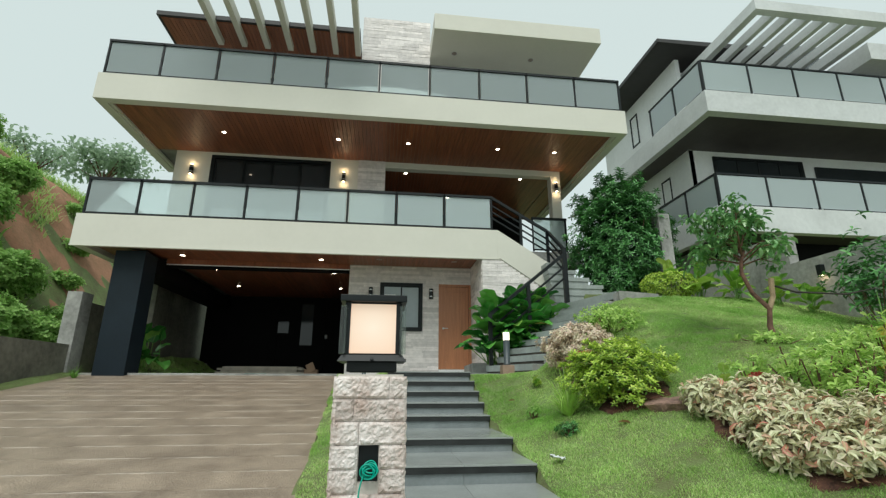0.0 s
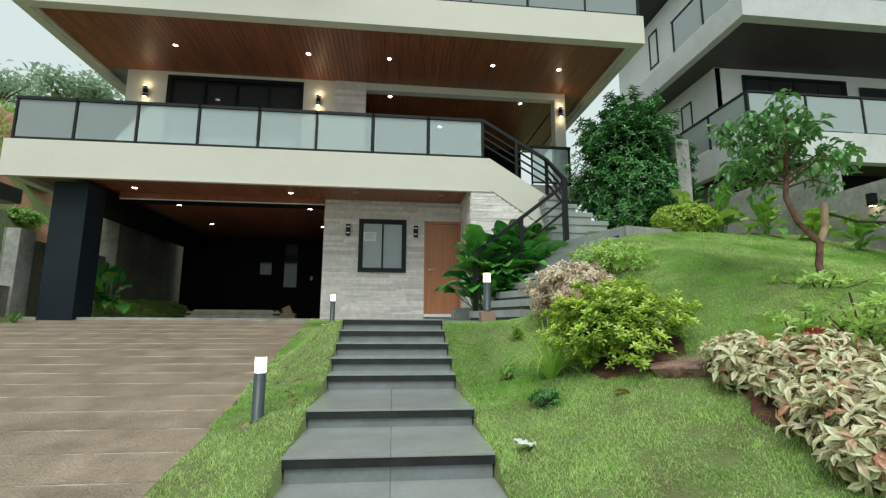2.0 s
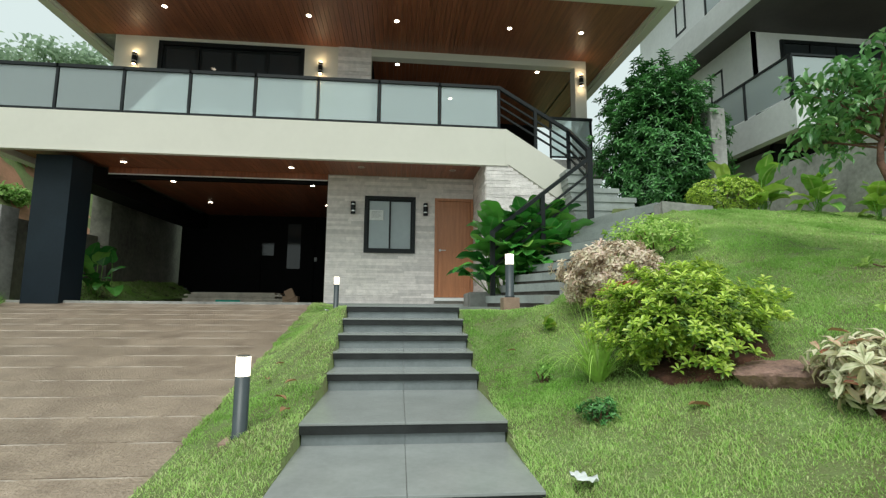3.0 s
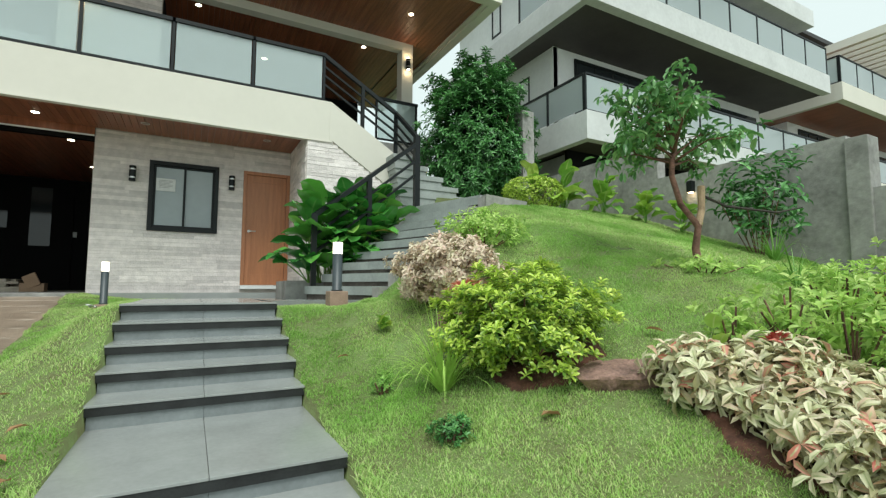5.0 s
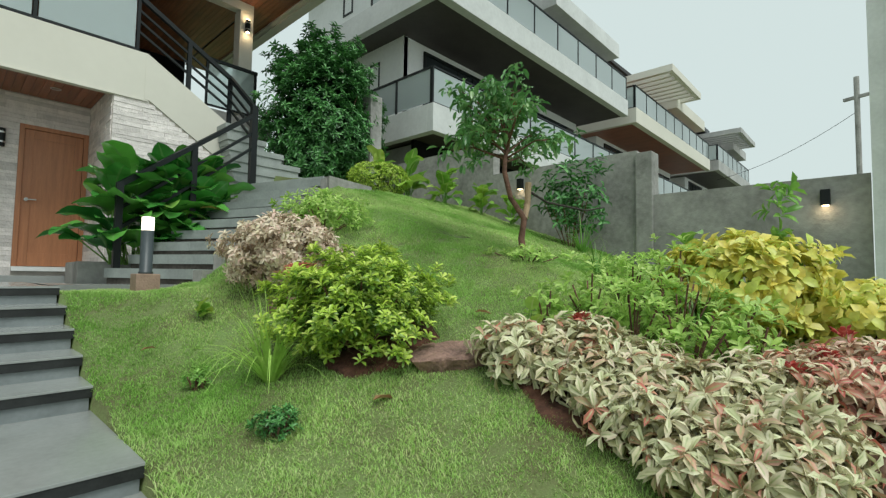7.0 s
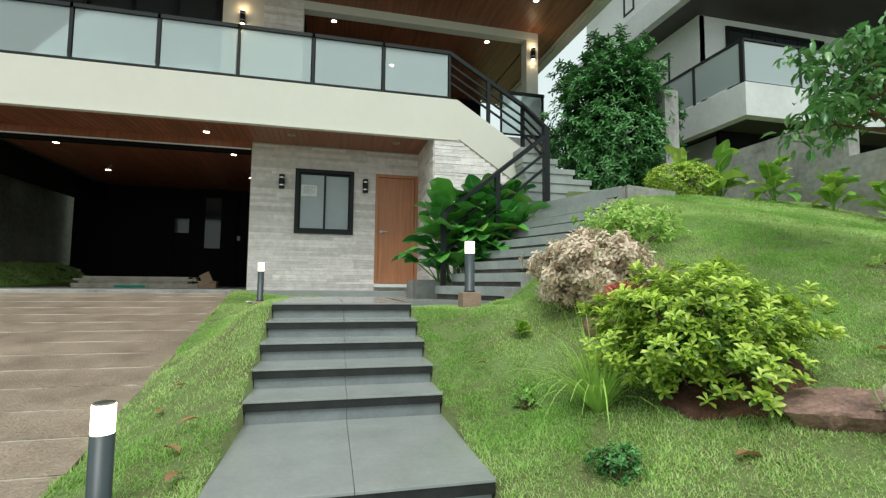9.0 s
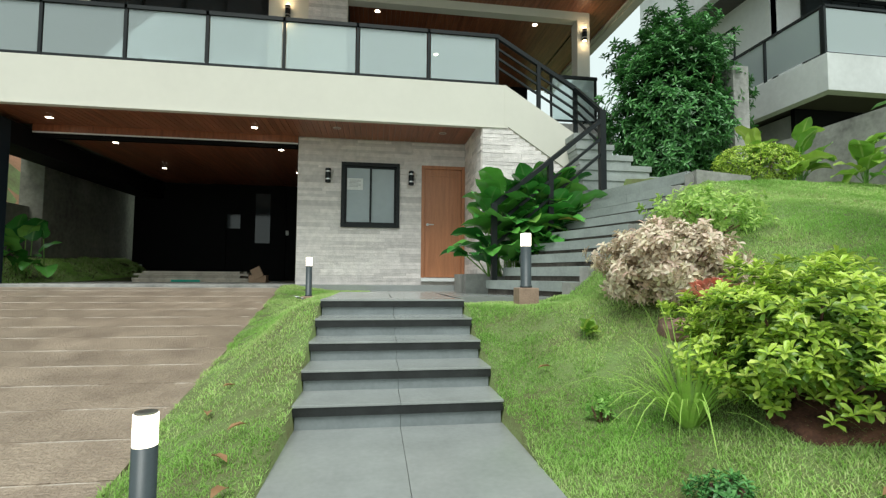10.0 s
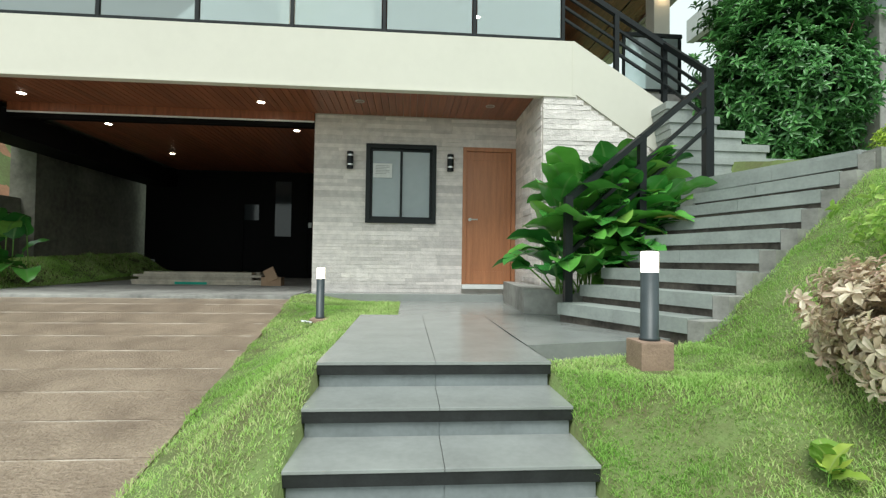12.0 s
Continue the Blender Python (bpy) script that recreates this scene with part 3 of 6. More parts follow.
glass_rail("balcony_railing", [(3.9, 10.1), (4.85, 10.1), (4.85, 10.66)], 3.3, 4.25, "black steel railing with glass beside the stairwell")

# sloping stair railing, then down to the newel and along the side stairs
sr = thing("stair_railing", (2.4, 8.64, 2.3), "black steel stair railing with sloping bars", "railing")
O = Vector((2.4, 8.64, 2.3))


def rail_bar(p, q, w, name="bar"):
    bm = bmesh.new()
    bar(bm, Vector(p) - O, Vector(q) - O, w)
    part(name, bm, BLACK, sr)


rail_bar((2.4, 8.64, 4.19), (3.76, 8.64, 3.39), 0.045, "handrail")
for d in (0.2, 0.36, 0.52):
    rail_bar((2.4, 8.64, 4.19 - d), (3.76, 8.64, 3.39 - d), 0.022)
for x, zt in ((3.11, 3.77), (3.76, 3.39)):
    rail_bar((x, 8.64, zt - 0.85), (x, 8.64, zt), 0.042, "post")
NEWEL = (3.83, 7.85)
rail_bar((3.76, 8.64, 3.39), (*NEWEL, 2.72), 0.045, "handrail")
for d in (0.2, 0.36, 0.52):
    rail_bar((3.76, 8.64, 3.39 - d), (*NEWEL, 2.72 - d), 0.022)
lr = thing("side_stair_railing", (NEWEL[0], NEWEL[1], 1.4), "black steel handrail with two bars beside the garden stairs", "railing")
O = Vector((NEWEL[0], NEWEL[1], 1.4))
sr = lr
rail_bar((*NEWEL, 1.4), (*NEWEL, 2.74), 0.065, "post")
END = (1.95, 7.1)
rail_bar((*NEWEL, 2.6), (*END, 1.12), 0.042, "handrail")
for d in (0.28, 0.52):
    rail_bar((*NEWEL, 2.6 - d), (*END, 1.12 - d), 0.026)
for k in (0.52, 1.0):
    x, y, z = (NEWEL[0] + (END[0] - NEWEL[0]) * k, NEWEL[1] + (END[1] - NEWEL[1]) * k, 2.6 - 1.48 * k)
    rail_bar((x, y, z - 1.05), (x, y, z + (0.02)), 0.05, "post")

# ---- side stairs up to the balcony ----
for i in range(9):
    k = i / 8
    L = Vector((1.83 + (3.8 - 1.83) * k, 7.03 + (7.78 - 7.03) * k))
    R = Vector((2.35 + (4.12 - 2.35) * k, 5.86 + (6.36 - 5.86) * k))
    fwd = Vector((0.36, 0.12))
    z = 0.15 + 0.1625 * i
    st = thing("side_step", (L.x, L.y, z - 0.16), "grey granite stair step with a recessed shadow gap", "step", "side stairs")
    o = Vector((L.x, L.y))
    pts = [L - o, R - o, R + fwd - o, L + fwd - o]
    mid = [(L + (R - L) * 0.5) - o, (L + (R - L) * 0.5) + fwd - o]
    part("tread", slab([pts[0], mid[0] * 0.996, mid[1], pts[3]], 0.055, 0.16), SIDESTEP, st)
    part("tread", slab([mid[0], pts[1], pts[2], mid[1]], 0.055, 0.16), SIDESTEP, st)
    inset = Vector((0.03, 0.01))
    # The base is coloured dark to deepen the shadow gap.
    part("base", slab([p + inset for p in pts], -0.5, 0.054), GAPSHADE, st)
    e = (R - L).normalized()
    part("side_curb", slab([R - o + e * 0.003, R + e * 0.12 - o, R + e * 0.12 + fwd * 0.62 - o, R + fwd * 0.62 + e * 0.003 - o], -0.7, 0.15), CONCRETE, st)
structure("curb_lawn", slab([(4.16, 6.2), (5.05, 6.4), (5.1, 6.56), (4.2, 6.4)], 0.6, 1.47), CONCRETE, "low concrete kerb holding the lawn at the stair top", "kerb")
structure("landing_upper", slab([(3.8, 7.78), (4.2, 6.42), (5.9, 6.9), (5.6, 8.3), (3.7, 8.54)], 1.0, 1.5), SIDESTEP, "grey paved landing at the top of the garden stairs", "landing")
for i in range(6):
    z = 1.5 + 0.165 * (i + 1)
    st = thing("upper_step", (5.5 - 0.32 * i, 8.2, 1.5), "grey granite step of the flight to the balcony", "step", "upper stairs")
    part("tread", boxes((-1.8 + 0.32 * i * 0.9, 0.0, 0.0, 1.5, z - 1.5 - 0.09, z - 1.5), bevel=0.004), SIDESTEP, st)
    part("riser", boxes((-1.78 + 0.32 * i * 0.9, -0.03, 0.02, 1.5, z - 1.5 - 0.165, z - 1.5 - 0.091)), SIDESTEP, st)
for i in range(6, 11):
    z = 1.5 + 0.165 * (i + 1)
    st = thing("upper_step", (5.5 - 0.3 * i, 8.74, 1.5), "grey granite step of the flight to the balcony", "step", "upper stairs")
    part("tread", boxes((-0.32, 0, 0, 1.2, z - 1.75, z - 1.5)), SIDESTEP, st)
structure("planter", slab([(1.72, 7.82), (2.3, 7.5), (3.6, 8.1), (3.6, 8.5), (2.1, 8.55), (1.98, 9.62), (1.86, 9.62)], -0.2, 0.23), CONCRETE, "low concrete planter beside the door", "planter")


# ---- doors and windows ----
def framed(bm, w, h, t, d):
    """A rectangular frame in x, z, from the origin, of face width t and depth d."""
    box(bm, 0, w, 0, d, 0, t)
    box(bm, 0, w, 0, d, h - t, h)
    box(bm, 0, t, 0, d, t, h - t)
    box(bm, w - t, w, 0, d, t, h - t)
    return bm


win = thing("window_1", (-0.206, WY - 0.045, 1.085), "black framed sliding window with frosted panes and a paper notice", "window", kind="structure")
part("window_frame", framed(bmesh.new(), 1.074, 1.21, 0.065, 0.14), BLACK, win)
for x, dy in ((0.066, 0.045), (0.52, 0.07)):
    sash = part("sash", framed(bmesh.new(), 0.488, 1.078, 0.035, 0.024), BLACK, win)
    sash.location = (x, dy, 0.066)
    pane = part("pane", boxes((0.036, 0.452, 0.008, 0.016, 0.036, 1.042)), FROST, sash)
note = thing("paper_notice", (-0.1, WY - 0.012, 1.78), "white printed paper notice taped to the window", "notice")
part("sheet", boxes((0, 0.29, 0, 0.003, 0, 0.22)), PAPER, note)
for k in range(6):
    part("print_line", boxes((0.04, 0.25 - 0.05 * (k % 3 == 2), -0.002, -0.0005, 0.18 - k * 0.024, 0.187 - k * 0.024)), INK, note)

door = thing("door_1", (1.282, WY - 0.02, 0.165), "closed reddish brown wooden panel door with steel lever", "door", kind="structure")
part("door_frame", boxes((0, 0.06, 0, 0.16, 0, 2.125), (0.77, 0.83, 0, 0.16, 0, 2.125), (0.06, 0.77, 0, 0.16, 2.065, 2.125), bevel=0.004), DOORWOOD, door)
leaf = part("door_leaf", boxes((0.062, 0.768, 0.05, 0.09, 0.005, 2.063)), DOORWOOD, door)
part("stile", boxes((0.064, 0.17, 0.036, 0.049, 0.006, 2.06), (0.66, 0.766, 0.036, 0.049, 0.006, 2.06), (0.171, 0.659, 0.036, 0.049, 1.93, 2.06), (0.171, 0.659, 0.036, 0.049, 0.006, 0.2), bevel=0.003), DOORWOOD, leaf)
bm = bmesh.new()
bar(bm, (0.12, 0.0, 1.0), (0.12, 0.036, 1.0), 0.05, sides=14)
bar(bm, (0.11, -0.015, 1.0), (0.235, -0.015, 1.0), 0.02, sides=10)
part("door_handle", bm, STEEL, leaf, "steel lever handle")
part("sill", boxes((-0.0, 0.83, -0.06, 0.1, -0.07, -0.003), bevel=0.006), WHITE, door, "pale door sill")

# sliding glass doors on the balcony
sd = thing("sliding_door_1", (-4.98, W2 + 0.02, 3.27), "black framed sliding glass doors with pale blinds", "glass door", kind="structure")
part("door_frame", framed(bmesh.new(), 3.24, 2.66, 0.09, 0.12), BLACK, sd)
for i in range(4):
    s = part("sash", framed(bmesh.new(), 0.78, 2.46, 0.055, 0.04), BLACK, sd)
    s.location = (0.092 + i * 0.762, 0.03 if i in (0, 3) else 0.075, 0.095)
    part("pane", boxes((0.056, 0.724, 0.015, 0.022, 0.056, 2.404)), DARKGLASS, s)
    part("blind", boxes((0.06, 0.72, 0.01, 0.0145, 0.06, 1.0 + (0.05 if i % 2 else 0))), CURTAIN, s, "pale lower blind")

# garage back: black door leaves with glass slots, switch and outlet
gd = thing("door_garage", (-5.3, 14.95, 0.03), "black double door with narrow glass slots at the garage back", "door", kind="structure")
part("door_leaf", boxes((0, 1.6, 0, 0.045, 0, 1.75), bevel=0.004), DARKWALL, gd)
part("door_leaf", boxes((2.1, 3.2, 0, 0.045, 0, 2.6), bevel=0.004), DARKWALL, gd)
part("glass_slot", boxes((2.38, 2.78, -0.012, 0.0, 1.05, 2.45), bevel=0.003), DARKGLASS, gd)
part("glass_slot", boxes((1.62, 1.98, -0.012, 0.0, 1.45, 1.85), bevel=0.003), DARKGLASS, gd)
for x, z in ((-2.15, 1.32), (-5.97, 0.33)):
    sw = thing("wall_switch", (x, 14.985, z), "white switch plate on the black garage wall", "switch")
    part("plate", boxes((0, 0.13, -0.002, 0.014, 0, 0.13), bevel=0.003), PAPER, sw)
    part("rocker", boxes((0.035, 0.095, -0.008, -0.002, 0.04, 0.09)), WHITE, sw)


# top floor openings behind the glass
for nm, x0, y0, z0, w, h, k in (("window_2", -4.7, 10.56, 6.52, 3.3, 1.9, 4), ("window_3", 1.5, 11.16, 6.52, 3.2, 1.95, 4)):
    wt = thing(nm, (x0, y0, z0), "black framed glazed doors on the top floor", "window", kind="structure")
    part("window_frame", framed(bmesh.new(), w, h, 0.07, 0.05), BLACK, wt)
    for i in range(k):
        a = 0.075 + i * (w - 0.15) / k
        part("pane", boxes((a, a + (w - 0.15) / k - 0.05, 0.02, 0.035, 0.072, h - 0.072)), CURTAIN if i % 2 else FROST, wt)
        part("mullion", boxes((a + (w - 0.15) / k - 0.048, a + (w - 0.15) / k - 0.002, 0.004, 0.045, 0.072, h - 0.072)), BLACK, wt)
pole = thing("utility_pole", (30.5, 1.3, -0.5), "distant grey utility pole with a sagging cable", "utility pole")
bm = bmesh.new()
bar(bm, (0, 0, 0), (0, 0, 10.6), 0.22, sides=10)
part("pole_shaft", bm, CONCRETE, pole)
bm = bmesh.new()
bar(bm, (-0.2, -0.5, 9.6), (0.2, 0.5, 9.6), 0.1)
part("crossarm", bm, CONCRETE, pole)
cc = bpy.data.curves.new("cable", "CURVE")
cc.dimensions, cc.bevel_depth = "3D", 0.012
q = cc.splines.new("POLY")
q.points.add(24)
for i, p in enumerate(q.points):
    u = i / 24
    p.co = (2.0 * u, 6.5 * u, 8.9 - 2.2 * u - 1.6 * u * (1 - u), 1)
cc.materials.append(BLACK)
cab = new("cable", cc)
cab.parent = pole


# ---- lamps ----
def downlight(x, y, z, lit=True, r=0.05):
    d = thing("downlight", (x, y, z), "small round recessed ceiling light, lit" if lit else "small round recessed ceiling light, unlit", "downlight", "ceiling downlights")
    ring = lathe([(r + 0.014, -0.006), (r + 0.016, -0.003), (r + 0.014, 0.0)], 18)
    part("trim_ring", ring, STEEL, d)
    part("lens", lathe([(r * 0.6, -0.011), (r, -0.0075), (r, -0.006)], 18), SPOT if lit else DEAD, d)


for x in (-4.31, -1.44, 0.39, 2.83, 4.44):
    downlight(x, 9.51, 6.0, True, 0.048)
for x in (0.4, 3.93):
    downlight(x, 11.14, 5.9, True, 0.052)
downlight(1.9, 12.9, 5.9, True, 0.06)
for x in (-4.85, -1.66):
    downlight(x, 9.56, 2.735)
for x in (-0.25, 1.59):
    downlight(x, 9.36, 2.735, False)
for x, y in ((-4.54, 10.92), (-1.48, 10.94), (-4.57, 13.1), (-1.48, 13.1)):
    downlight(x, y, 2.72)
for x in (1.6, 3.8):
    downlight(x, 9.2, 8.72, False, 0.07)


def wall_lamp(x, y, z, lit):
    """Black up-and-down box lamp with two short chrome bands."""
    w = thing("wall_sconce", (x, y, z), "black up and down wall lamp, glowing" if lit else "black cylinder wall lamp with pale bands, unlit", "wall lamp", "wall lamps")
    part("back_plate", boxes((-0.035, 0.035, -0.02, -0.001, -0.12, 0.12), bevel=0.004), BLACK, w)
    b = lathe([(0.045, -0.13), (0.05, -0.125), (0.05, -0.05), (0.05, 0.05), (0.05, 0.125), (0.045, 0.13)], 16)
    bmesh.ops.translate(b, verts=b.verts, vec=(0, -0.07, 0))
    part("housing", b, BLACK, w)
    for s in (-1, 1):
        b = lathe([(0.053, -0.012), (0.053, 0.012)], 16)
        bmesh.ops.translate(b, verts=b.verts, vec=(0, -0.07, 0.07 * s))
        part("band", b, STEEL, w)
        if lit:
            b = lathe([(0.04, -0.004), (0.036, 0.02)], 14)
            bmesh.ops.translate(b, verts=b.verts, vec=(0, -0.07, 0.131 * s))
            part("bulb", b, WARM, w)


for x, z, lit in ((-5.43, 5.42, 1), (-1.36, 5.42, 1)):
    wall_lamp(x, W2, z, lit)
wall_lamp(4.87, W2, 5.46, 1)
wall_lamp(-0.44, WY - 0.02, 2.02, 0)
wall_lamp(1.08, WY - 0.02, 2.02, 0)
for x, z in ((-5.43, 5.42), (-1.36, 5.42), (4.87, 5.46)):
    pd = bpy.data.lights.new("sconce_glow", "POINT")
    pd.energy, pd.color, pd.shadow_soft_size = 1.0, (1.0, 0.7, 0.4), 0.04
    new("sconce_light", pd).location = (x, W2 - 0.1, z + 0.2)
    pd2 = bpy.data.lights.new("sconce_glow_low", "POINT")
    pd2.energy, pd2.color, pd2.shadow_soft_size = 1.0, (1.0, 0.7, 0.4), 0.04
    new("sconce_light", pd2).location = (x, W2 - 0.1, z - 0.2)


def bollard(x, y, zg, h, r, block):
    b = thing("bollard_light", (x, y, zg), "dark grey bollard lamp with a glowing cap on a concrete block" if block else "dark grey bollard lamp with a glowing cap in the grass", "bollard light", "path lights")
    if block:
        part("footing", boxes((-0.09, 0.09, -0.09, 0.09, -0.12, 0.13 if r > 0.045 else 0.1), bevel=0.01), BRICKBASE, b, "pinkish concrete footing")
    z0 = 0.131 if r > 0.045 else 0.101
    part("column", lathe([(r * 1.15, z0), (r * 1.15, z0 + 0.015), (r, z0 + 0.02), (r, h - 0.12)], 20), BOLLARD, b, smooth=True)
    part("diffuser", lathe([(r * 0.97, h - 0.119), (r * 0.97, h - 0.006)], 20), TUBE, b, "glowing white diffuser", smooth=True)
    bm = lathe([(r * 0.9, h - 0.0055), (r * 0.9, h), (r * 0.7, h + 0.002)], 20)
    part("cap", bm, STEEL, b)


bollard(-0.37, 3.1, -0.88, 0.58, 0.043, True)
bollard(-0.43, 7.65, -0.18, 0.62, 0.041, True)
bollard(1.78, 5.29, -0.03, 0.62, 0.048, True)

# ---- entry pillar with lantern ----
PX, PY, PZ = -0.112, 0.075, -0.126
pil = thing("stone_pillar", (PX, PY, -1.7), "split-face stone pillar with a small open recess", "pillar")
Hh = PZ + 1.7
part("core", boxes((-0.115, -0.032, -0.115, 0.115, 0.0, Hh - 0.01), (0.036, 0.115, -0.115, 0.115, 0, Hh - 0.01), (-0.032, 0.036, -0.115, 0.115, 0, 1.215), (-0.032, 0.036, -0.06, 0.115, 1.215, 1.3315), (-0.032, 0.036, -0.115, 0.115, 1.3315, Hh - 0.01)), GROUT, pil)


def split_stone(w, h, d, seed):
    """A rough-faced stone strip: a grid front broken into chips and ridges, closed behind."""
    bm = bmesh.new()
    nx, nz = max(4, int(w / 0.008)), max(5, int(h / 0.0075))

    def depth(i, j):
        u, v = i * 0.0105, j * 0.0095
        p = Vector((u * 26 + seed * 7.3, v * 40, seed * 1.7))
        chip = noise.noise(p) * 0.5 + (0.5 - abs(noise.noise(p * 2.1))) * 0.5 + noise.noise(p * 4.7) * 0.3
        edge = 0.55 if i in (0, nx) or j in (0, nz) else 1.0
        return -d * max(0.15, 0.62 + 0.5 * chip) * edge

    g = [[bm.verts.new((-w / 2 + w * i / nx, depth(i, j), h * j / nz)) for i in range(nx + 1)] for j in range(nz + 1)]
    for j in range(nz):
        for i in range(nx):
            bm.faces.new((g[j][i], g[j][i + 1], g[j + 1][i + 1], g[j + 1][i]))
    rim = [g[0][i] for i in range(nx + 1)] + [g[j][nx] for j in range(1, nz + 1)] + [g[nz][i] for i in range(nx - 1, -1, -1)] + [g[j][0] for j in range(nz - 1, 0, -1)]
    back = [bm.verts.new((v.co.x, 0.0, v.co.z)) for v in rim]
    for i in range(len(rim)):
        j = (i + 1) % len(rim)
        bm.faces.new((rim[j], rim[i], back[i], back[j]))
    return bm


row_h = 0.0755
for side in range(4):
    j = 0
    z = 0.35
    while z + row_h < Hh + 0.005:
        cuts = [(-0.128, 0.128)]
        if side == 0 and z + row_h > 1.225 and z < 1.32:
            cuts = [(-0.128, -0.034), (0.038, 0.128)]
        joint = random.Random(side * 31 + j).uniform(-0.07, 0.07)
        cuts = [q for a, b in cuts for q in (((a, joint), (joint, b)) if a + 0.04 < joint < b - 0.04 else ((a, b),))]
        for a, b in cuts:
            ob = part("stone", split_stone(b - a - 0.0015, row_h - 0.0015, 0.017 + 0.006 * random.Random(side * 17 + j).random(), side * 50 + j + a), SPLIT, pil)
            rot = Matrix.Rotation(side * math.pi / 2, 4, "Z")
            ob.matrix_local = rot @ Matrix.Translation(((a + b) / 2, -0.115, z))
        j += 1
        z += row_h
part("recess_lining", boxes((-0.031, 0.035, -0.1, -0.062, 1.217, 1.33)), BLACK, pil)
cb = thing("green_cable", (PX + 0.008, PY - 0.13, -0.445), "loose green coiled wire hanging from the pillar recess", "cable")
cu = bpy.data.curves.new("coil", "CURVE")
cu.dimensions, cu.bevel_depth, cu.bevel_resolution = "3D", 0.0028, 2
sp = cu.splines.new("NURBS")
pts = [((0.024 + 0.006 * math.sin(k * 0.31)) * math.cos(0.7 * k) + 0.006 * math.sin(k * 0.23), -0.015 + 0.008 * math.sin(k * 0.9), 0.006 * math.cos(k * 0.19) + (0.02 + 0.008 * math.cos(k * 0.27)) * math.sin(0.7 * k)) for k in range(60)] + [(-0.03, -0.02, -0.04), (-0.035, -0.025, -0.09), (-0.028, -0.02, -0.13)]
sp.points.add(len(pts) - 1)
for p, q in zip(sp.points, pts):
    p.co = (*q, 1)
sp.use_endpoint_u = True
cu.materials.append(CABLE)
wire = new("coil", cu)
wire.parent = cb

ln = thing("pillar_lantern", (PX, PY, PZ), "square black lantern with glowing cream panels on a stone pillar", "lantern")
part("base", boxes((-0.09, 0.09, -0.09, 0.09, 0.0, 0.035), bevel=0.003), BLACK, ln)


def frustum(a, za, b, zb):
    bm = bmesh.new()
    lo = [bm.verts.new((x * a, y * a, za)) for x, y in ((-1, -1), (1, -1), (1, 1), (-1, 1))]
    hi = [bm.verts.new((x * b, y * b, zb)) for x, y in ((-1, -1), (1, -1), (1, 1), (-1, 1))]
    bm.faces.new(lo[::-1])
    bm.faces.new(hi)
    for i in range(4):
        j = (i + 1) % 4
        bm.faces.new((lo[i], lo[j], hi[j], hi[i]))
    return bm


part("tray", frustum(0.122, 0.036, 0.108, 0.058), BLACK, ln)
part("roof", boxes((-0.122, 0.122, -0.122, 0.122, 0.25, 0.275), bevel=0.004), BLACK, ln)
part("body", boxes((-0.088, 0.088, -0.088, 0.088, 0.058, 0.25)), BLACK, ln)
for k in range(4):
    rot = Matrix.Rotation(k * math.pi / 2, 4, "Z")
    d = part("diffuser", boxes((-0.083, 0.083, -0.1, -0.089, 0.064, 0.243)), LANTERN, ln, "glowing cream diffuser panel")
    d.matrix_local = rot
    for sx in (-1, 1):
        p = part("edge_strip", boxes((0.0888 * sx - 0.005, 0.0888 * sx + 0.005, -0.105, -0.0885, 0.059, 0.249)), BLACK, ln)
        p.matrix_local = rot
    for sx in (-1, 1):
        g = part("seeded_glass", boxes((0.108 * sx - 0.012, 0.108 * sx + 0.012, -0.104, -0.098, 0.062, 0.236)), LAMPGLASS, ln, "seeded glass corner fin")
        g.matrix_local = rot
    b = bmesh.new()
    bar(b, (0.0, -0.119, 0.043), (0.0, -0.127, 0.046), 0.012, sides=10)
    sc = part("screw", b, BLACK, ln)
    sc.matrix_local = rot


# ---- garden walls on the far side ----
structure("wall_garden_back", boxes((7.45, 7.65, 5.88, 12, 0.4, 2.6)), CONCRETE, "stepped bare concrete boundary wall")
structure("wall_garden_mid", boxes((7.45, 7.63, 3.27, 5.88, 0.0, 2.0)), CONCRETE, "bare concrete boundary wall with a lamp")
structure("pier_garden", boxes((7.4, 7.68, 3.04, 3.27, -0.2, 1.95), bevel=0.012), CONCRETE, "bare concrete wall pier", "pier")
structure("wall_garden_front", boxes((7.45, 7.63, 0.75, 3.04, -0.6, 1.32)), CONCRETE, "low bare concrete boundary wall with a lamp")
structure("pier_neighbour", boxes((6.55, 6.85, 8.4, 8.7, 1.4, 3.9), bevel=0.012), CONCRETE, "tall bare concrete pier at the neighbour's corner", "pier")
structure("column_white", boxes((7.3, 7.62, 0.38, 0.74, -0.7, 7.0), bevel=0.01), WHITEWASH, "tall roughly whitewashed concrete post", "post")
structure("column_dark", boxes((6.9, 7.3, -0.05, 0.25, -0.7, 7.0), bevel=0.01), CONCRETE, "tall dark stained concrete post", "post")
for y, z in ((5.26, 1.74), (1.14, 1.08)):
    g = thing("garden_wall_lamp", (7.45, y, z), "black box wall lamp lighting the concrete wall", "wall lamp", "garden wall lamps")
    part("housing", boxes((-0.09, -0.001, -0.045, 0.045, -0.09, 0.09), bevel=0.006), BLACK, g)
    part("lens", boxes((-0.075, -0.015, -0.03, 0.03, -0.097, -0.0905)), WARM, g)
    gl = bpy.data.lights.new("garden_wall_glow", "POINT")
    gl.energy, gl.color, gl.shadow_soft_size = 0.45, (1.0, 0.75, 0.5), 0.03
    new("garden_wall_light", gl).location = (7.36, y, z - 0.14)

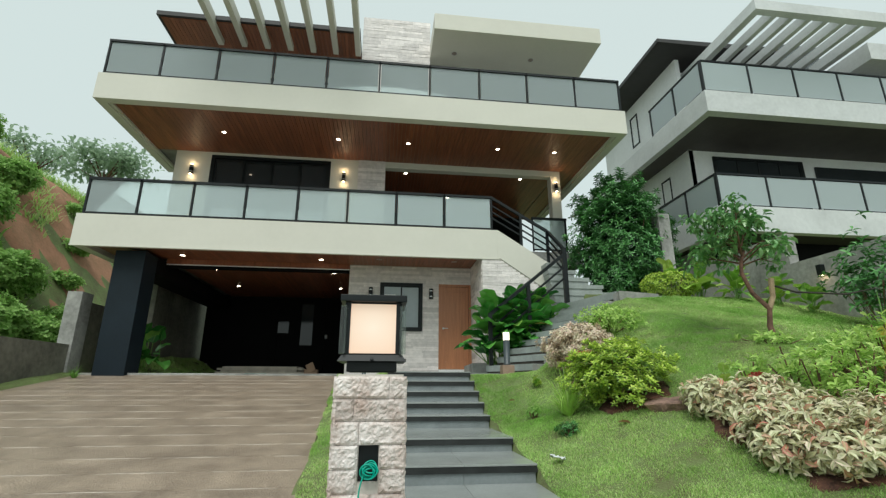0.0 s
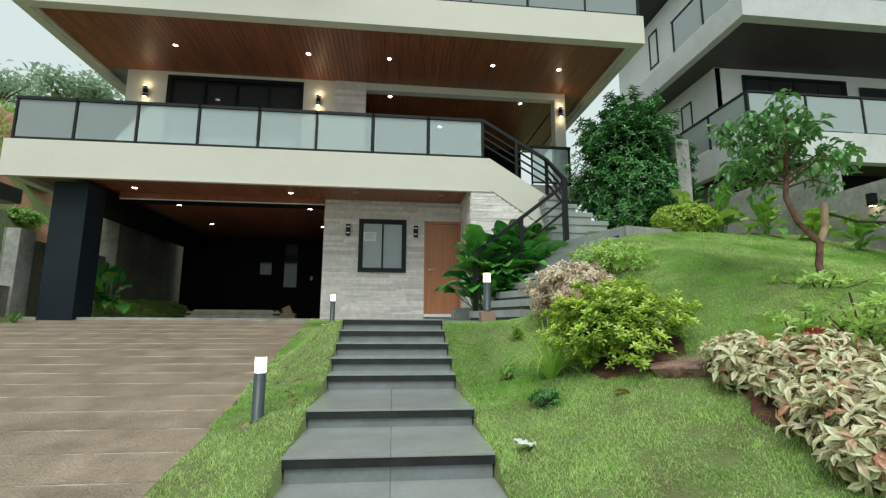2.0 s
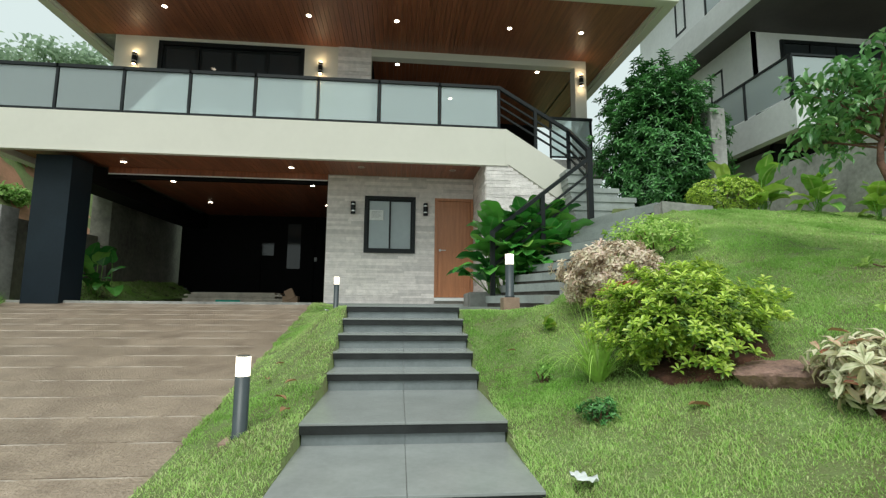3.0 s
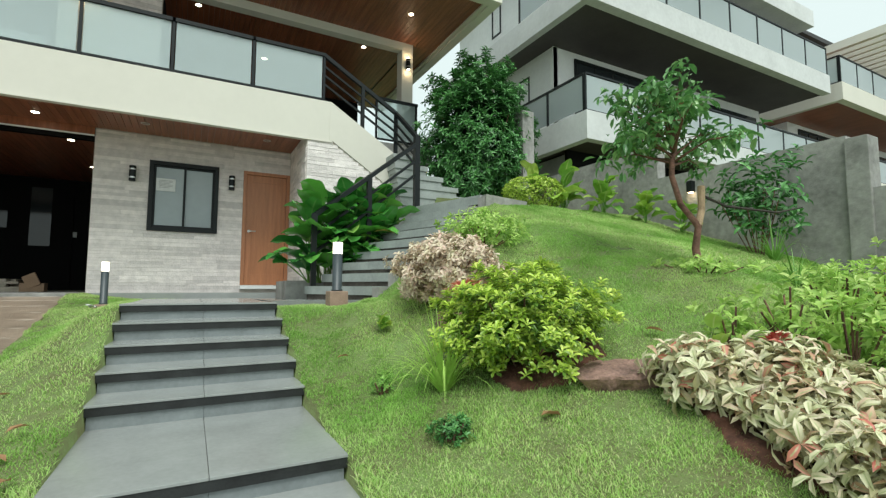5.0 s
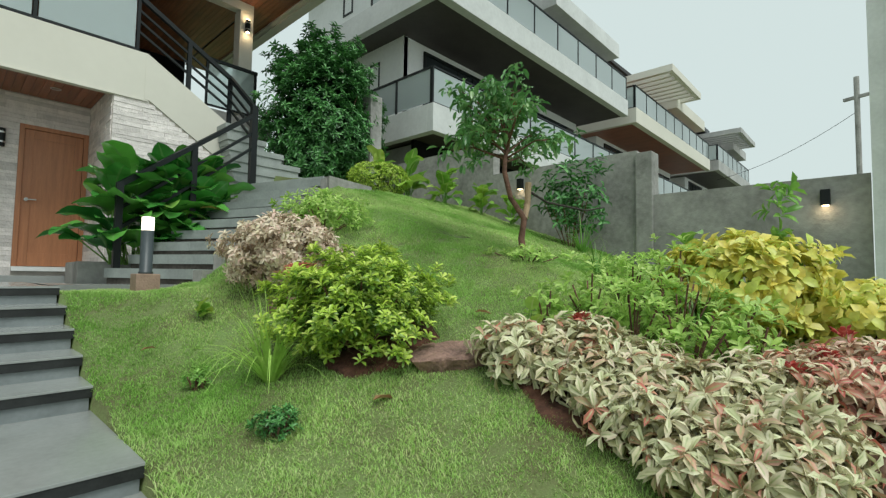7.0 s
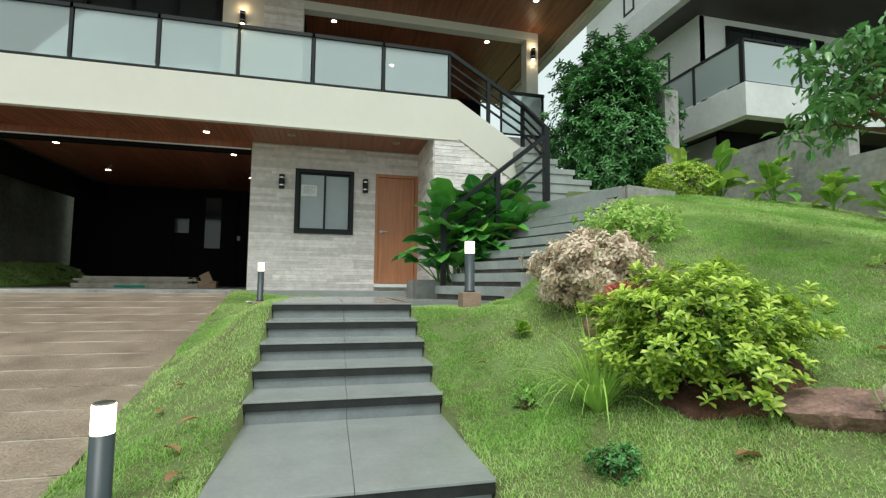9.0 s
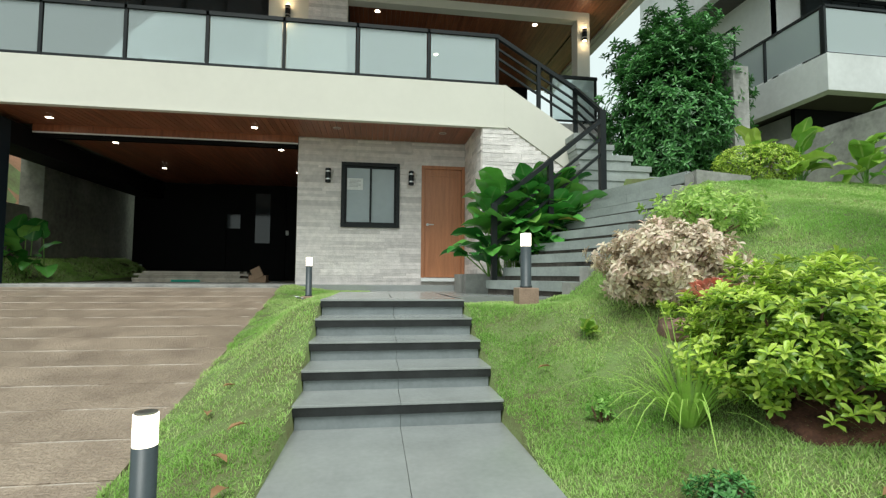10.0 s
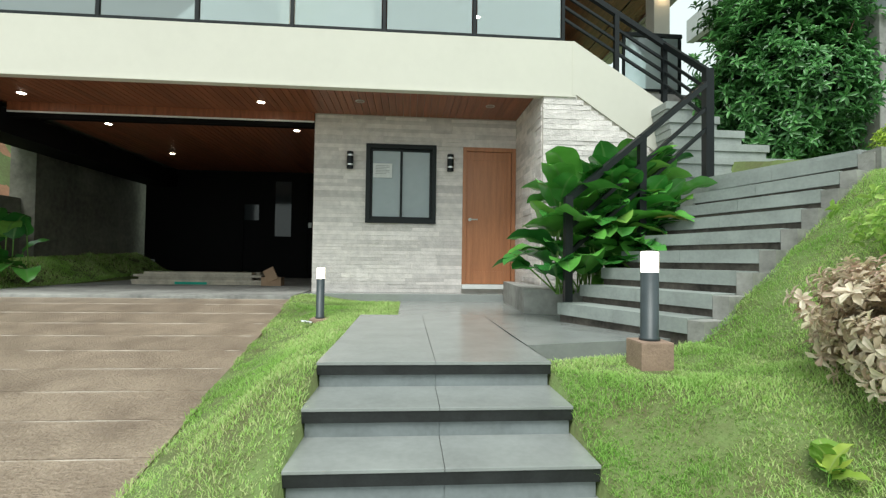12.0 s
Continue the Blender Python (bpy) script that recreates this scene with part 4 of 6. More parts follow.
# left boundary
structure("wall_left_low", boxes((-6.75, -6.55, 2.0, 9.0, -1.5, 0.6)), MOSSWALL, "low dark concrete wall along the drive")
structure("pier_left", boxes((-6.8, -6.5, 9.0, 9.4, -0.3, 1.72), bevel=0.012), CONCRETE, "bare concrete wall pier", "pier")
structure("wall_left_low_back", boxes((-6.75, -6.55, 9.4, 11.8, -0.3, 1.55)), MOSSWALL, "dark concrete retaining wall beside the garage")
structure("wall_left_high", boxes((-6.75, -6.3, 11.8, 19, -0.3, 2.6), bevel=0.012), MOSSWALL, "tall mossy concrete retaining wall behind the garage")


# ---- garage clutter ----
stack = thing("plank_stack", (-3.3, 11.6, 0.036), "stack of grey timber planks on the garage floor", "planks")
for i in range(10):
    r = random.Random(i)
    w = 0.9 + 0.3 * r.random()
    part("plank", boxes((-w + 0.1 * r.random(), w, -0.12 + 0.24 * (i % 2) - 0.06, 0.14 + 0.24 * (i % 2), 0.045 * (i // 2), 0.045 * (i // 2) + 0.042)), TIMBER, stack)
part("green_strap", boxes((-0.35, 0.2, -0.185, -0.181, 0.005, 0.05)), CABLE, stack, "bright green strip")
bx = thing("carton_box", (-1.95, 11.4, 0.036), "small opened brown cardboard box", "box")
part("box_body", boxes((-0.17, 0.17, -0.12, 0.12, 0, 0.15), bevel=0.004), CARTON, bx)
bm = bmesh.new()
bar(bm, (-0.1, -0.1, 0.15), (0.08, -0.13, 0.24), 0.02, 0.16)
part("flap", bm, CARTON, bx)


# ---- neighbouring houses ----
def neighbour(x0, y0, length, z, deep, render_mat, soffit, label, pergola_at, side_windows=True, first=False):
    """A terrace house of the same row: two balconies with glass, set-back walls, windows, roof and pergola."""
    h = thing("house", (x0, y0, z), label, "house", "neighbouring houses")
    L, D = length, deep
    part("lower_fascia", boxes((0, L, 0, 0.2, 3.4, 4.05), (0, 0.2, 0.2, D, 3.4, 4.05), bevel=0.01), render_mat, h)
    part("lower_floor", boxes((0.2, L, 0.2, D, 3.5, 3.95)), DARKSOFFIT, h)
    part("upper_fascia", boxes((0, L, -0.1, 0.15, 6.6, 7.22), (0, 0.2, 0.15, D, 6.6, 7.22), bevel=0.01), render_mat, h)
    part("upper_soffit", boxes((0.2, L, 0.15, D, 6.64, 7.1)), soffit, h)
    part("wall", boxes((0.85, L - 0.3, 2.0, D, 3.96, 6.63), (0.9, L - 0.3, 2.6, D, 7.12, 8.79), (0.9, L * 0.36, 2.6, D, 8.795, 9.855)), WHITE, h)
    part("lower_wall", boxes((0.6, L, 1.2, D, 0, 3.45)), GREYSLAB, h)
    # A flat black sheet stands for the shade inside the open carport.
    part("carport_shade", boxes((0.45, L - 0.3, 1.1, 1.19, 1.2, 3.49)), DARKWALL, h, "flat black sheet for the shade of an open garage")
    if side_windows:
        for yy, zz in ((4.4, 8.2), (5.6, 5.2), (3.0, 5.0)):
            w = part("side_window", framed(bmesh.new(), 0.5, 1.2, 0.06, 0.06), BLACK, h)
            w.matrix_local = Matrix.Translation((0.84, yy + 0.5, zz)) @ Matrix.Rotation(-math.pi / 2, 4, "Z")
            part("pane", boxes((0.06, 0.44, 0.02, 0.03, 0.06, 1.14)), DARKGLASS, w)
        part("side_wall", boxes((0.86, 1.0, 2.0, D, 3.96, 9.855)), WHITE, h)
    w = part("window", framed(bmesh.new(), 3.0, 2.45, 0.09, 0.06), BLACK, h)
    w.location = (1.6, 1.95, 4.0)
    for k in range(4):
        part("pane", boxes((0.1 + k * 0.7, 0.74 + k * 0.7, 0.015, 0.03, 0.1, 2.35)), DARKGLASS, w)
        part("mullion", boxes((0.745 + k * 0.7, 0.795 + k * 0.7, 0.0, 0.05, 0.08, 2.37)), BLACK, w)
    w = part("window", boxes((0, L - 5.6, 0, 0.05, 0, 2.3)), DARKGLASS, h, "dark glazed terrace opening")
    w.location = (5.0, 1.94, 4.0)
    w = part("window", boxes((0, L - 3, 0, 0.05, 0, 1.9)), DARKGLASS, h)
    w.location = (1.5, 2.54, 7.2)
    for nm, yy, zb, ht, x_from in (("upper_railing", -0.04, 7.22, 0.92, 0.05), ("lower_railing", 0.08, 4.05, 0.85, 0.05)):
        n = max(3, int(L / 1.25))
        frame_bm = bmesh.new()
        for k in range(n + 1):
            x = x_from + (L - 0.1) * k / n
            box(frame_bm, x - 0.022, x + 0.022, yy - 0.022, yy + 0.022, zb, zb + ht)
        box(frame_bm, x_from, L - 0.05, yy - 0.025, yy + 0.025, zb + ht, zb + ht + 0.04)
        for k in range(3):
            box(frame_bm, x_from - 0.02, x_from + 0.024, yy + 1.2 * k - 0.02 + 0.05, yy + 1.2 * k + 0.07, zb, zb + ht)
        box(frame_bm, x_from - 0.025, x_from + 0.025, yy + 0.03, yy + 2.5, zb + ht, zb + ht + 0.04)
        rl = part(nm, frame_bm, BLACK, h, "black railing frame")
        for k in range(n):
            xa, xb = x_from + (L - 0.1) * k / n + 0.03, x_from + (L - 0.1) * (k + 1) / n - 0.03
            g = part("pane", boxes((xa, xb, yy - 0.005, yy + 0.005, zb + 0.06, zb + ht - 0.02)), MILKGLASS, rl)
            g.visible_shadow = False
        for k in range(2):
            g = part("pane", boxes((x_from - 0.005, x_from + 0.005, yy + 0.08 + 1.2 * k, yy + 1.2 + 1.2 * k, zb + 0.06, zb + ht - 0.02)), MILKGLASS, rl)
            g.visible_shadow = False
    # top: stone block, flat slab and pergola
    part("roof_slab", boxes((L * 0.5, L - 0.6, 0.0, D - 1, 8.8, 9.35), bevel=0.01), render_mat, h)
    part("stone_block", boxes((L * 0.36, L * 0.5 - 0.02, 1.4, 2.5, 7.2, 10.3)), SLATE, h)
    part("roof", prism([(-0.12, 9.86), (L * 0.36, 9.86), (L * 0.36, 10.06), (-0.12, 9.98)], 1.3, D + 0.6), ROOFTILE, h)
    pgx0, pgx1 = pergola_at
    pg_bm = boxes((pgx0, pgx1, -0.9, -0.7, 9.2, 9.5), (pgx0, pgx1, 2.2, 2.4, 9.2, 9.5), (pgx0, pgx0 + 0.2, -0.7, 2.2, 9.2, 9.5), (pgx1 - 0.2, pgx1, -0.7, 2.2, 9.2, 9.5))
    pg2 = part("pergola", pg_bm, render_mat, h)
    k = int((pgx1 - pgx0 - 0.4) / 0.52)
    for i in range(1, k + 1):
        x = pgx0 + 0.2 + (pgx1 - pgx0 - 0.4) * i / (k + 1)
        part("slat", boxes((x - 0.07, x + 0.07, -0.7, 2.2, 9.22, 9.48)), render_mat, pg2)
    return h


neighbour(8.0, 8.0, 11.0, 0.0, 7.0, PALEGREY, DARKSOFFIT, "white three storey hillside house with glass balconies and a pergola", (1.2, 5.2))
neighbour(19.6, 7.9, 11.3, -0.1, 7.0, CREAM, WOOD, "cream three storey hillside house with a wooden soffit and pergola", (2.0, 6.4), side_windows=False)
neighbour(31.6, 7.6, 9.0, 0.0, 7.0, GREYSLAB, DARKSOFFIT, "grey three storey hillside house further down the row", (2.0, 6.4), side_windows=False)


# ---- plants ----
def leaves(pos, direction, up, length, width, droop=0.15, cup=0.12, a=0.32, b=0.72, wa=0.4, wb=0.46):
    """Folded leaves as numpy arrays: base, tip, two edges and a lowered midrib; four triangles each."""
    n = len(pos)
    d = direction / np.linalg.norm(direction, axis=1, keepdims=True)
    s = np.cross(d, up)
    s /= np.maximum(np.linalg.norm(s, axis=1, keepdims=True), 1e-6)
    u = np.cross(s, d)
    L, W = length[:, None], width[:, None]
    v = np.empty((n, 8, 3))
    v[:, 0] = pos
    v[:, 1] = pos + d * L * a + s * W * wa + u * L * cup
    v[:, 2] = pos + d * L * a
    v[:, 3] = pos + d * L * a - s * W * wa + u * L * cup
    v[:, 4] = pos + d * L * b + s * W * wb + u * L * (cup - droop * 0.4)
    v[:, 5] = pos + d * L * b - u * L * droop * 0.4
    v[:, 6] = pos + d * L * b - s * W * wb + u * L * (cup - droop * 0.4)
    v[:, 7] = pos + d * L - u * L * droop
    f = []
    for i in range(n):
        o = i * 8
        f += [(o, o + 2, o + 1), (o, o + 3, o + 2), (o + 1, o + 2, o + 5, o + 4), (o + 2, o + 3, o + 6, o + 5), (o + 4, o + 5, o + 7), (o + 5, o + 6, o + 7)]
    return v.reshape(-1, 3), f


RIM = (0.4, 1.0, 0.0, 1.0, 1.0, 0.0, 1.0, 0.8)


def leaf_object(name, mat, parent, *a, darkness=None, **k):
    v, f = leaves(*a, **k)
    me = soup(name, v.tolist(), f, mat, True)
    count = len(v) // 8
    me.attributes.new("rim", "FLOAT", "POINT").data.foreach_set("value", np.tile(np.array(RIM, dtype=np.float32), count))
    if darkness is not None:
        me.attributes.new("darkness", "FLOAT", "POINT").data.foreach_set("value", np.repeat(darkness.astype(np.float32), 8))
    ob = new(name, me)
    ob.parent = parent
    return ob


def blob_points(rng, n, c, r, lumps=0.25, shell=0.55, flat=0.0, seed=0):
    """Points in the outer part of an uneven ellipsoid, with outward directions."""
    d = rng.normal(size=(n, 3))
    d /= np.linalg.norm(d, axis=1, keepdims=True)
    rad = (shell + (1 - shell) * rng.random(n) ** 0.6)
    bumps = np.array([1 + lumps * noise.noise((x * 2.2 + seed, y * 2.2, z * 2.2)) + lumps * 0.6 * noise.noise((x * 5 + seed, y * 5, z * 5)) for x, y, z in d])
    p = np.array(c) + d * np.array(r) * (rad * bumps)[:, None]
    return p, d


def shrub(name, at, radius, n, size, mat, label, category="shrub", whorl=6, lift=0.5, shell=0.6, lumps=0.3, seed=1, aspect=0.42, stems=True, droop=0.2, blunt=False, clear=0.02, inner=0.0):
    """A shrub of leaf whorls on short twigs round a domed outline, with stems inside."""
    rng = np.random.default_rng(seed)
    t = thing(name, at, label, category, "garden shrubs")
    p, d = blob_points(rng, n, (0, 0, radius[2] * 0.42), (radius[0], radius[1], radius[2] * 0.58), lumps, shell, seed=seed)
    if inner:
        pi, di = blob_points(rng, int(n * inner), (0, 0, radius[2] * 0.4), (radius[0], radius[1], radius[2] * 0.55), lumps, 0.3, seed=seed)
        pi = np.array((0, 0, radius[2] * 0.4)) + (pi - np.array((0, 0, radius[2] * 0.4))) * 0.72
        p, d = np.concatenate((p, pi)), np.concatenate((d, di))
    deep = np.arange(len(p)) >= n
    zg = np.array([ground_z(at[0] + q[0], at[1] + q[1]) - at[2] for q in p])
    ok = p[:, 2] > zg + clear * (0.5 + rng.random(len(p)))
    p, d, deep = p[ok], d[ok], deep[ok]
    P, Dn, U, Ls, darkness = [], [], [], [], []
    for q, o, low in zip(p, d, deep):
        axis = o * 0.6 + np.array((0, 0, lift)) + rng.normal(size=3) * 0.25
        axis /= np.linalg.norm(axis)
        a = np.cross(axis, (0.3, 0.5, 0.8))
        a /= np.linalg.norm(a)
        b = np.cross(axis, a)
        k0 = rng.random() * 6.28
        for k in range(whorl):
            th = k0 + k * 2.4
            open_ = 0.35 + 0.6 * (k / whorl)
            P.append(q - axis * size * 0.35 * (k / whorl))
            Dn.append(axis * (1.1 - open_) + (a * math.cos(th) + b * math.sin(th)) * (0.4 + open_))
            U.append(axis)
            Ls.append(size * (0.7 + 0.5 * rng.random()))
            # Inner leaves take the full dark tone: shade inside the shrub, put into colour.
            darkness.append(1.0 if low else min(1.0, k / whorl + 0.25 * rng.random()))
    P, Dn, U, Ls = map(np.array, (P, Dn, U, Ls))
    leaf_object("foliage", mat, t, P, Dn, U, Ls, Ls * aspect, droop, darkness=np.array(darkness), **(dict(a=0.36, b=0.78, wa=0.34, wb=0.52) if blunt else {}))
    if stems:
        bm = bmesh.new()
        for k in range(14):
            q = p[rng.integers(len(p))] * 0.85
            bar(bm, (q[0] * 0.15, q[1] * 0.15, -0.06), tuple(q), 0.012, sides=5)
        tagged(part("stem", bm, BARK, t), kind="stuff")
    return t


VARIEG = leaf_material("variegated_leaves", [(0.72, 0.73, 0.45), (0.78, 0.76, 0.52), (0.74, 0.74, 0.48), (0.8, 0.66, 0.52), (0.68, 0.71, 0.42), (0.8, 0.77, 0.55), (0.55, 0.16, 0.12), (0.74, 0.73, 0.47), (0.76, 0.68, 0.5)], 0.4, 0.5, 0.25, center=(0.46, 0.53, 0.24), span=(0.0, 0.35), dark_tone=(0.3, 0.28, 0.13))
VARIEG_RED = leaf_material("red_variegated_leaves", [(0.78, 0.72, 0.5), (0.78, 0.6, 0.46), (0.8, 0.74, 0.54), (0.62, 0.05, 0.05), (0.76, 0.68, 0.48), (0.76, 0.68, 0.48), (0.5, 0.05, 0.05), (0.8, 0.68, 0.54)], 0.4, 0.5, 0.25, center=(0.52, 0.5, 0.27), span=(0.0, 0.35), dark_tone=(0.34, 0.18, 0.1))
VARIEG_PALE = leaf_material("pale_variegated_leaves", [(0.8, 0.7, 0.52), (0.84, 0.75, 0.6), (0.78, 0.54, 0.47), (0.82, 0.72, 0.55), (0.7, 0.64, 0.42)], 0.4, 0.5, 0.25, center=(0.66, 0.6, 0.42), span=(0.0, 0.4), dark_tone=(0.46, 0.36, 0.25))
LIMELEAF = leaf_material("lime_leaves", [(0.44, 0.64, 0.07), (0.62, 0.78, 0.12), (0.54, 0.72, 0.1), (0.72, 0.8, 0.2), (0.42, 0.62, 0.07), (0.62, 0.78, 0.13), (0.46, 0.66, 0.09)], 0.32, 0.5, 0.32, dark_tone=(0.14, 0.26, 0.04))
YELLOWLEAF = leaf_material("golden_leaves", [(0.84, 0.72, 0.16), (0.8, 0.74, 0.18), (0.56, 0.68, 0.14), (0.86, 0.76, 0.26)], 0.4, 0.5, 0.3)
GREENLEAF = leaf_material("fresh_green_leaves", [(0.18, 0.4, 0.07), (0.3, 0.54, 0.11), (0.13, 0.3, 0.05), (0.36, 0.6, 0.15)], 0.4, 0.5, 0.3)
DARKLEAF = leaf_material("dark_green_leaves", [(0.06, 0.2, 0.05), (0.14, 0.36, 0.1), (0.09, 0.28, 0.07), (0.2, 0.46, 0.14)], 0.35, 0.5, 0.2, dark_tone=(0.04, 0.12, 0.035))
BIGLEAF = leaf_material("large_glossy_leaves", [(0.03, 0.14, 0.03), (0.07, 0.28, 0.05), (0.15, 0.42, 0.07), (0.04, 0.18, 0.035), (0.09, 0.32, 0.055), (0.28, 0.52, 0.1)], 0.22, 0.7, 0.12, 6.0, center=(0.16, 0.34, 0.1), span=(0.0, 0.14), single=True)
LIGHTBIG = leaf_material("light_broad_leaves", [(0.2, 0.42, 0.06), (0.4, 0.6, 0.1), (0.14, 0.34, 0.05), (0.52, 0.64, 0.12)], 0.3, 0.6, 0.25, 8.0, center=(0.5, 0.6, 0.24), span=(0.0, 0.14), single=True)
REDLEAF = leaf_material("red_leaves", [(0.45, 0.03, 0.03), (0.5, 0.12, 0.09), (0.35, 0.02, 0.03)], 0.4)
HILLSOIL = material("eroded_red_soil", (0.31, 0.15, 0.09), 0.95, vary=0.4, scale=1.8, bump=0.9, bump_scale=8, tint=(0.2, 0.12, 0.06))
WEEDLEAF = leaf_material("pale_green_leaves", [(0.48, 0.7, 0.16), (0.6, 0.78, 0.24), (0.4, 0.64, 0.12), (0.66, 0.8, 0.3)], 0.45, 0.4, 0.4, dark_tone=(0.26, 0.45, 0.09))
HILLLEAF = leaf_material("hill_shrub_leaves", [(0.2, 0.38, 0.09), (0.3, 0.5, 0.13), (0.36, 0.55, 0.17), (0.24, 0.43, 0.11)], 0.55, 0.3, 0.4)
# Leaf colour paled and greyed to carry the haze of distance.
FARLEAF = leaf_material("hazed_hillside_leaves", [(0.3, 0.4, 0.28), (0.36, 0.47, 0.33), (0.42, 0.53, 0.39), (0.33, 0.44, 0.3)], 0.8, 0.2, 0.5)


def gz(x, y, d=0.0):
    return (x, y, ground_z(x, y) + d)


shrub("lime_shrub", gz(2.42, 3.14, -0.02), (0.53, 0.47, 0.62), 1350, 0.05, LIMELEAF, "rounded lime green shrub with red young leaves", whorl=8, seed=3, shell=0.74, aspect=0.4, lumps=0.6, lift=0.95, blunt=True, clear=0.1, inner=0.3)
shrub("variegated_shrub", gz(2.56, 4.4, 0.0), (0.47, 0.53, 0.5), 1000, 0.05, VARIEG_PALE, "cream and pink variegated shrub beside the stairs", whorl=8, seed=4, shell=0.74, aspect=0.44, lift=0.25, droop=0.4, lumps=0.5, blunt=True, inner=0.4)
shrub("green_shrub", gz(3.3, 4.95), (0.52, 0.48, 0.4), 300, 0.06, WEEDLEAF, "loose light green shrub behind the pale bush", whorl=6, seed=5, shell=0.35)
BED = ((2.8, 2.2, 0.22, 0.22, 0.36), (3.0, 1.98, 0.26, 0.24, 0.38), (2.88, 1.75, 0.24, 0.26, 0.34), (2.78, 1.5, 0.24, 0.24, 0.34), (2.66, 1.3, 0.2, 0.2, 0.3),
       (3.0, 1.32, 0.26, 0.24, 0.36), (2.82, 1.06, 0.24, 0.24, 0.32), (3.2, 1.1, 0.28, 0.26, 0.36), (3.02, 0.92, 0.2, 0.18, 0.28), (3.5, 0.94, 0.3, 0.28, 0.36),
       (3.58, 0.65, 0.28, 0.26, 0.34), (3.85, 0.75, 0.28, 0.26, 0.32), (3.8, 0.4, 0.3, 0.28, 0.3), (4.15, 0.45, 0.3, 0.28, 0.28), (3.12, 1.64, 0.22, 0.22, 0.32), (3.42, 0.42, 0.22, 0.2, 0.26))
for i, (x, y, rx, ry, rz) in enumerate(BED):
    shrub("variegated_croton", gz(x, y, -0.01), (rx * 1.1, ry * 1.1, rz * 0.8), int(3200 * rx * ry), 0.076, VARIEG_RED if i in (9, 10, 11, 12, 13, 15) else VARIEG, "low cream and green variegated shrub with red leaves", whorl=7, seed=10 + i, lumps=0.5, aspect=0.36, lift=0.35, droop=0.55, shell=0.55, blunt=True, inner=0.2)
shrub("golden_shrub", gz(4.55, 1.42), (0.5, 0.55, 0.66), 560, 0.09, YELLOWLEAF, "golden yellow shrub before the concrete wall", whorl=6, seed=30, aspect=0.68, lift=0.15, droop=0.35, shell=0.65)
shrub("golden_shrub", gz(4.95, 0.82), (0.45, 0.42, 0.46), 330, 0.09, YELLOWLEAF, "golden yellow shrub trailing towards the white post", whorl=6, seed=32, aspect=0.68, lift=0.15, droop=0.35, shell=0.65)
shrub("hedge", (5.7, 7.0, ground_z(5.7, 7.0)), (0.6, 0.42, 0.52), 1300, 0.04, LIMELEAF, "clipped low lime hedge at the top of the lawn", "hedge", whorl=6, seed=31, shell=0.85, lumps=0.12)
for i, (x, y, r, h) in enumerate(((3.3, 2.3, 0.24, 0.3), (3.6, 2.15, 0.28, 0.36), (3.95, 2.0, 0.3, 0.42), (3.5, 1.82, 0.25, 0.4), (3.8, 1.65, 0.28, 0.46), (3.88, 1.4, 0.28, 0.42), (3.42, 1.5, 0.22, 0.34), (4.2, 1.8, 0.3, 0.5), (4.3, 2.2, 0.25, 0.3), (3.62, 1.25, 0.2, 0.32), (5.0, 2.45, 0.3, 0.3), (4.3, 3.1, 0.35, 0.12), (5.3, 1.7, 0.3, 0.45))):
    shrub("leafy_weed", gz(x, y), (r * 1.1, r * 1.1, h * 1.2), 36, 0.068, WEEDLEAF, "loose pale green leafy plant", "plant", whorl=6, seed=40 + i, shell=0.1, lift=0.8)
for i, (x, y, r, h) in enumerate(((4.6, 0.35, 0.45, 0.26), (5.6, 0.7, 0.55, 0.28), (6.3, 0.9, 0.5, 0.26), (4.2, -0.05, 0.45, 0.2), (5.2, 0.1, 0.5, 0.22), (3.5, 0.05, 0.35, 0.16), (6.6, 0.2, 0.5, 0.22))):
    shrub("ground_cover_plant", gz(x, y), (r, r, h), 190, 0.06, GREENLEAF, "low green ground cover beside the flower bed", "plant", whorl=6, seed=140 + i, shell=0.2, lift=0.7, stems=False)
shrub("tall_weed", gz(4.6, 1.25), (0.12, 0.12, 1.35), 26, 0.11, GREENLEAF, "single tall feathery weed above the golden shrub", "plant", whorl=6, seed=160, shell=0.1, lift=0.2, stems=False)
shrub("dark_seedling", gz(1.71, 2.82), (0.12, 0.12, 0.13), 110, 0.028, DARKLEAF, "tiny dark green seedling in the lawn", "plant", whorl=6, seed=55, shell=0.2)
shrub("dark_seedling", gz(1.62, 3.55), (0.09, 0.09, 0.13), 60, 0.026, GREENLEAF, "tiny thin green seedling in the lawn", "plant", whorl=5, seed=57, shell=0.2)
shrub("wall_shrub", (6.85, 4.0, ground_z(6.85, 4.0)), (0.42, 0.66, 1.4), 210, 0.105, DARKLEAF, "dark drooping shrub against the concrete wall", whorl=5, seed=56, shell=0.15, droop=0.45, aspect=0.4, clear=0.35, lumps=0.6)
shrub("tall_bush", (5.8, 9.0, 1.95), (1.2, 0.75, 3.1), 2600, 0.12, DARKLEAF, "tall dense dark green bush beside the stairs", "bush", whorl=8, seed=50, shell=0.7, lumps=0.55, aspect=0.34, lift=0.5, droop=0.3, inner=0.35)


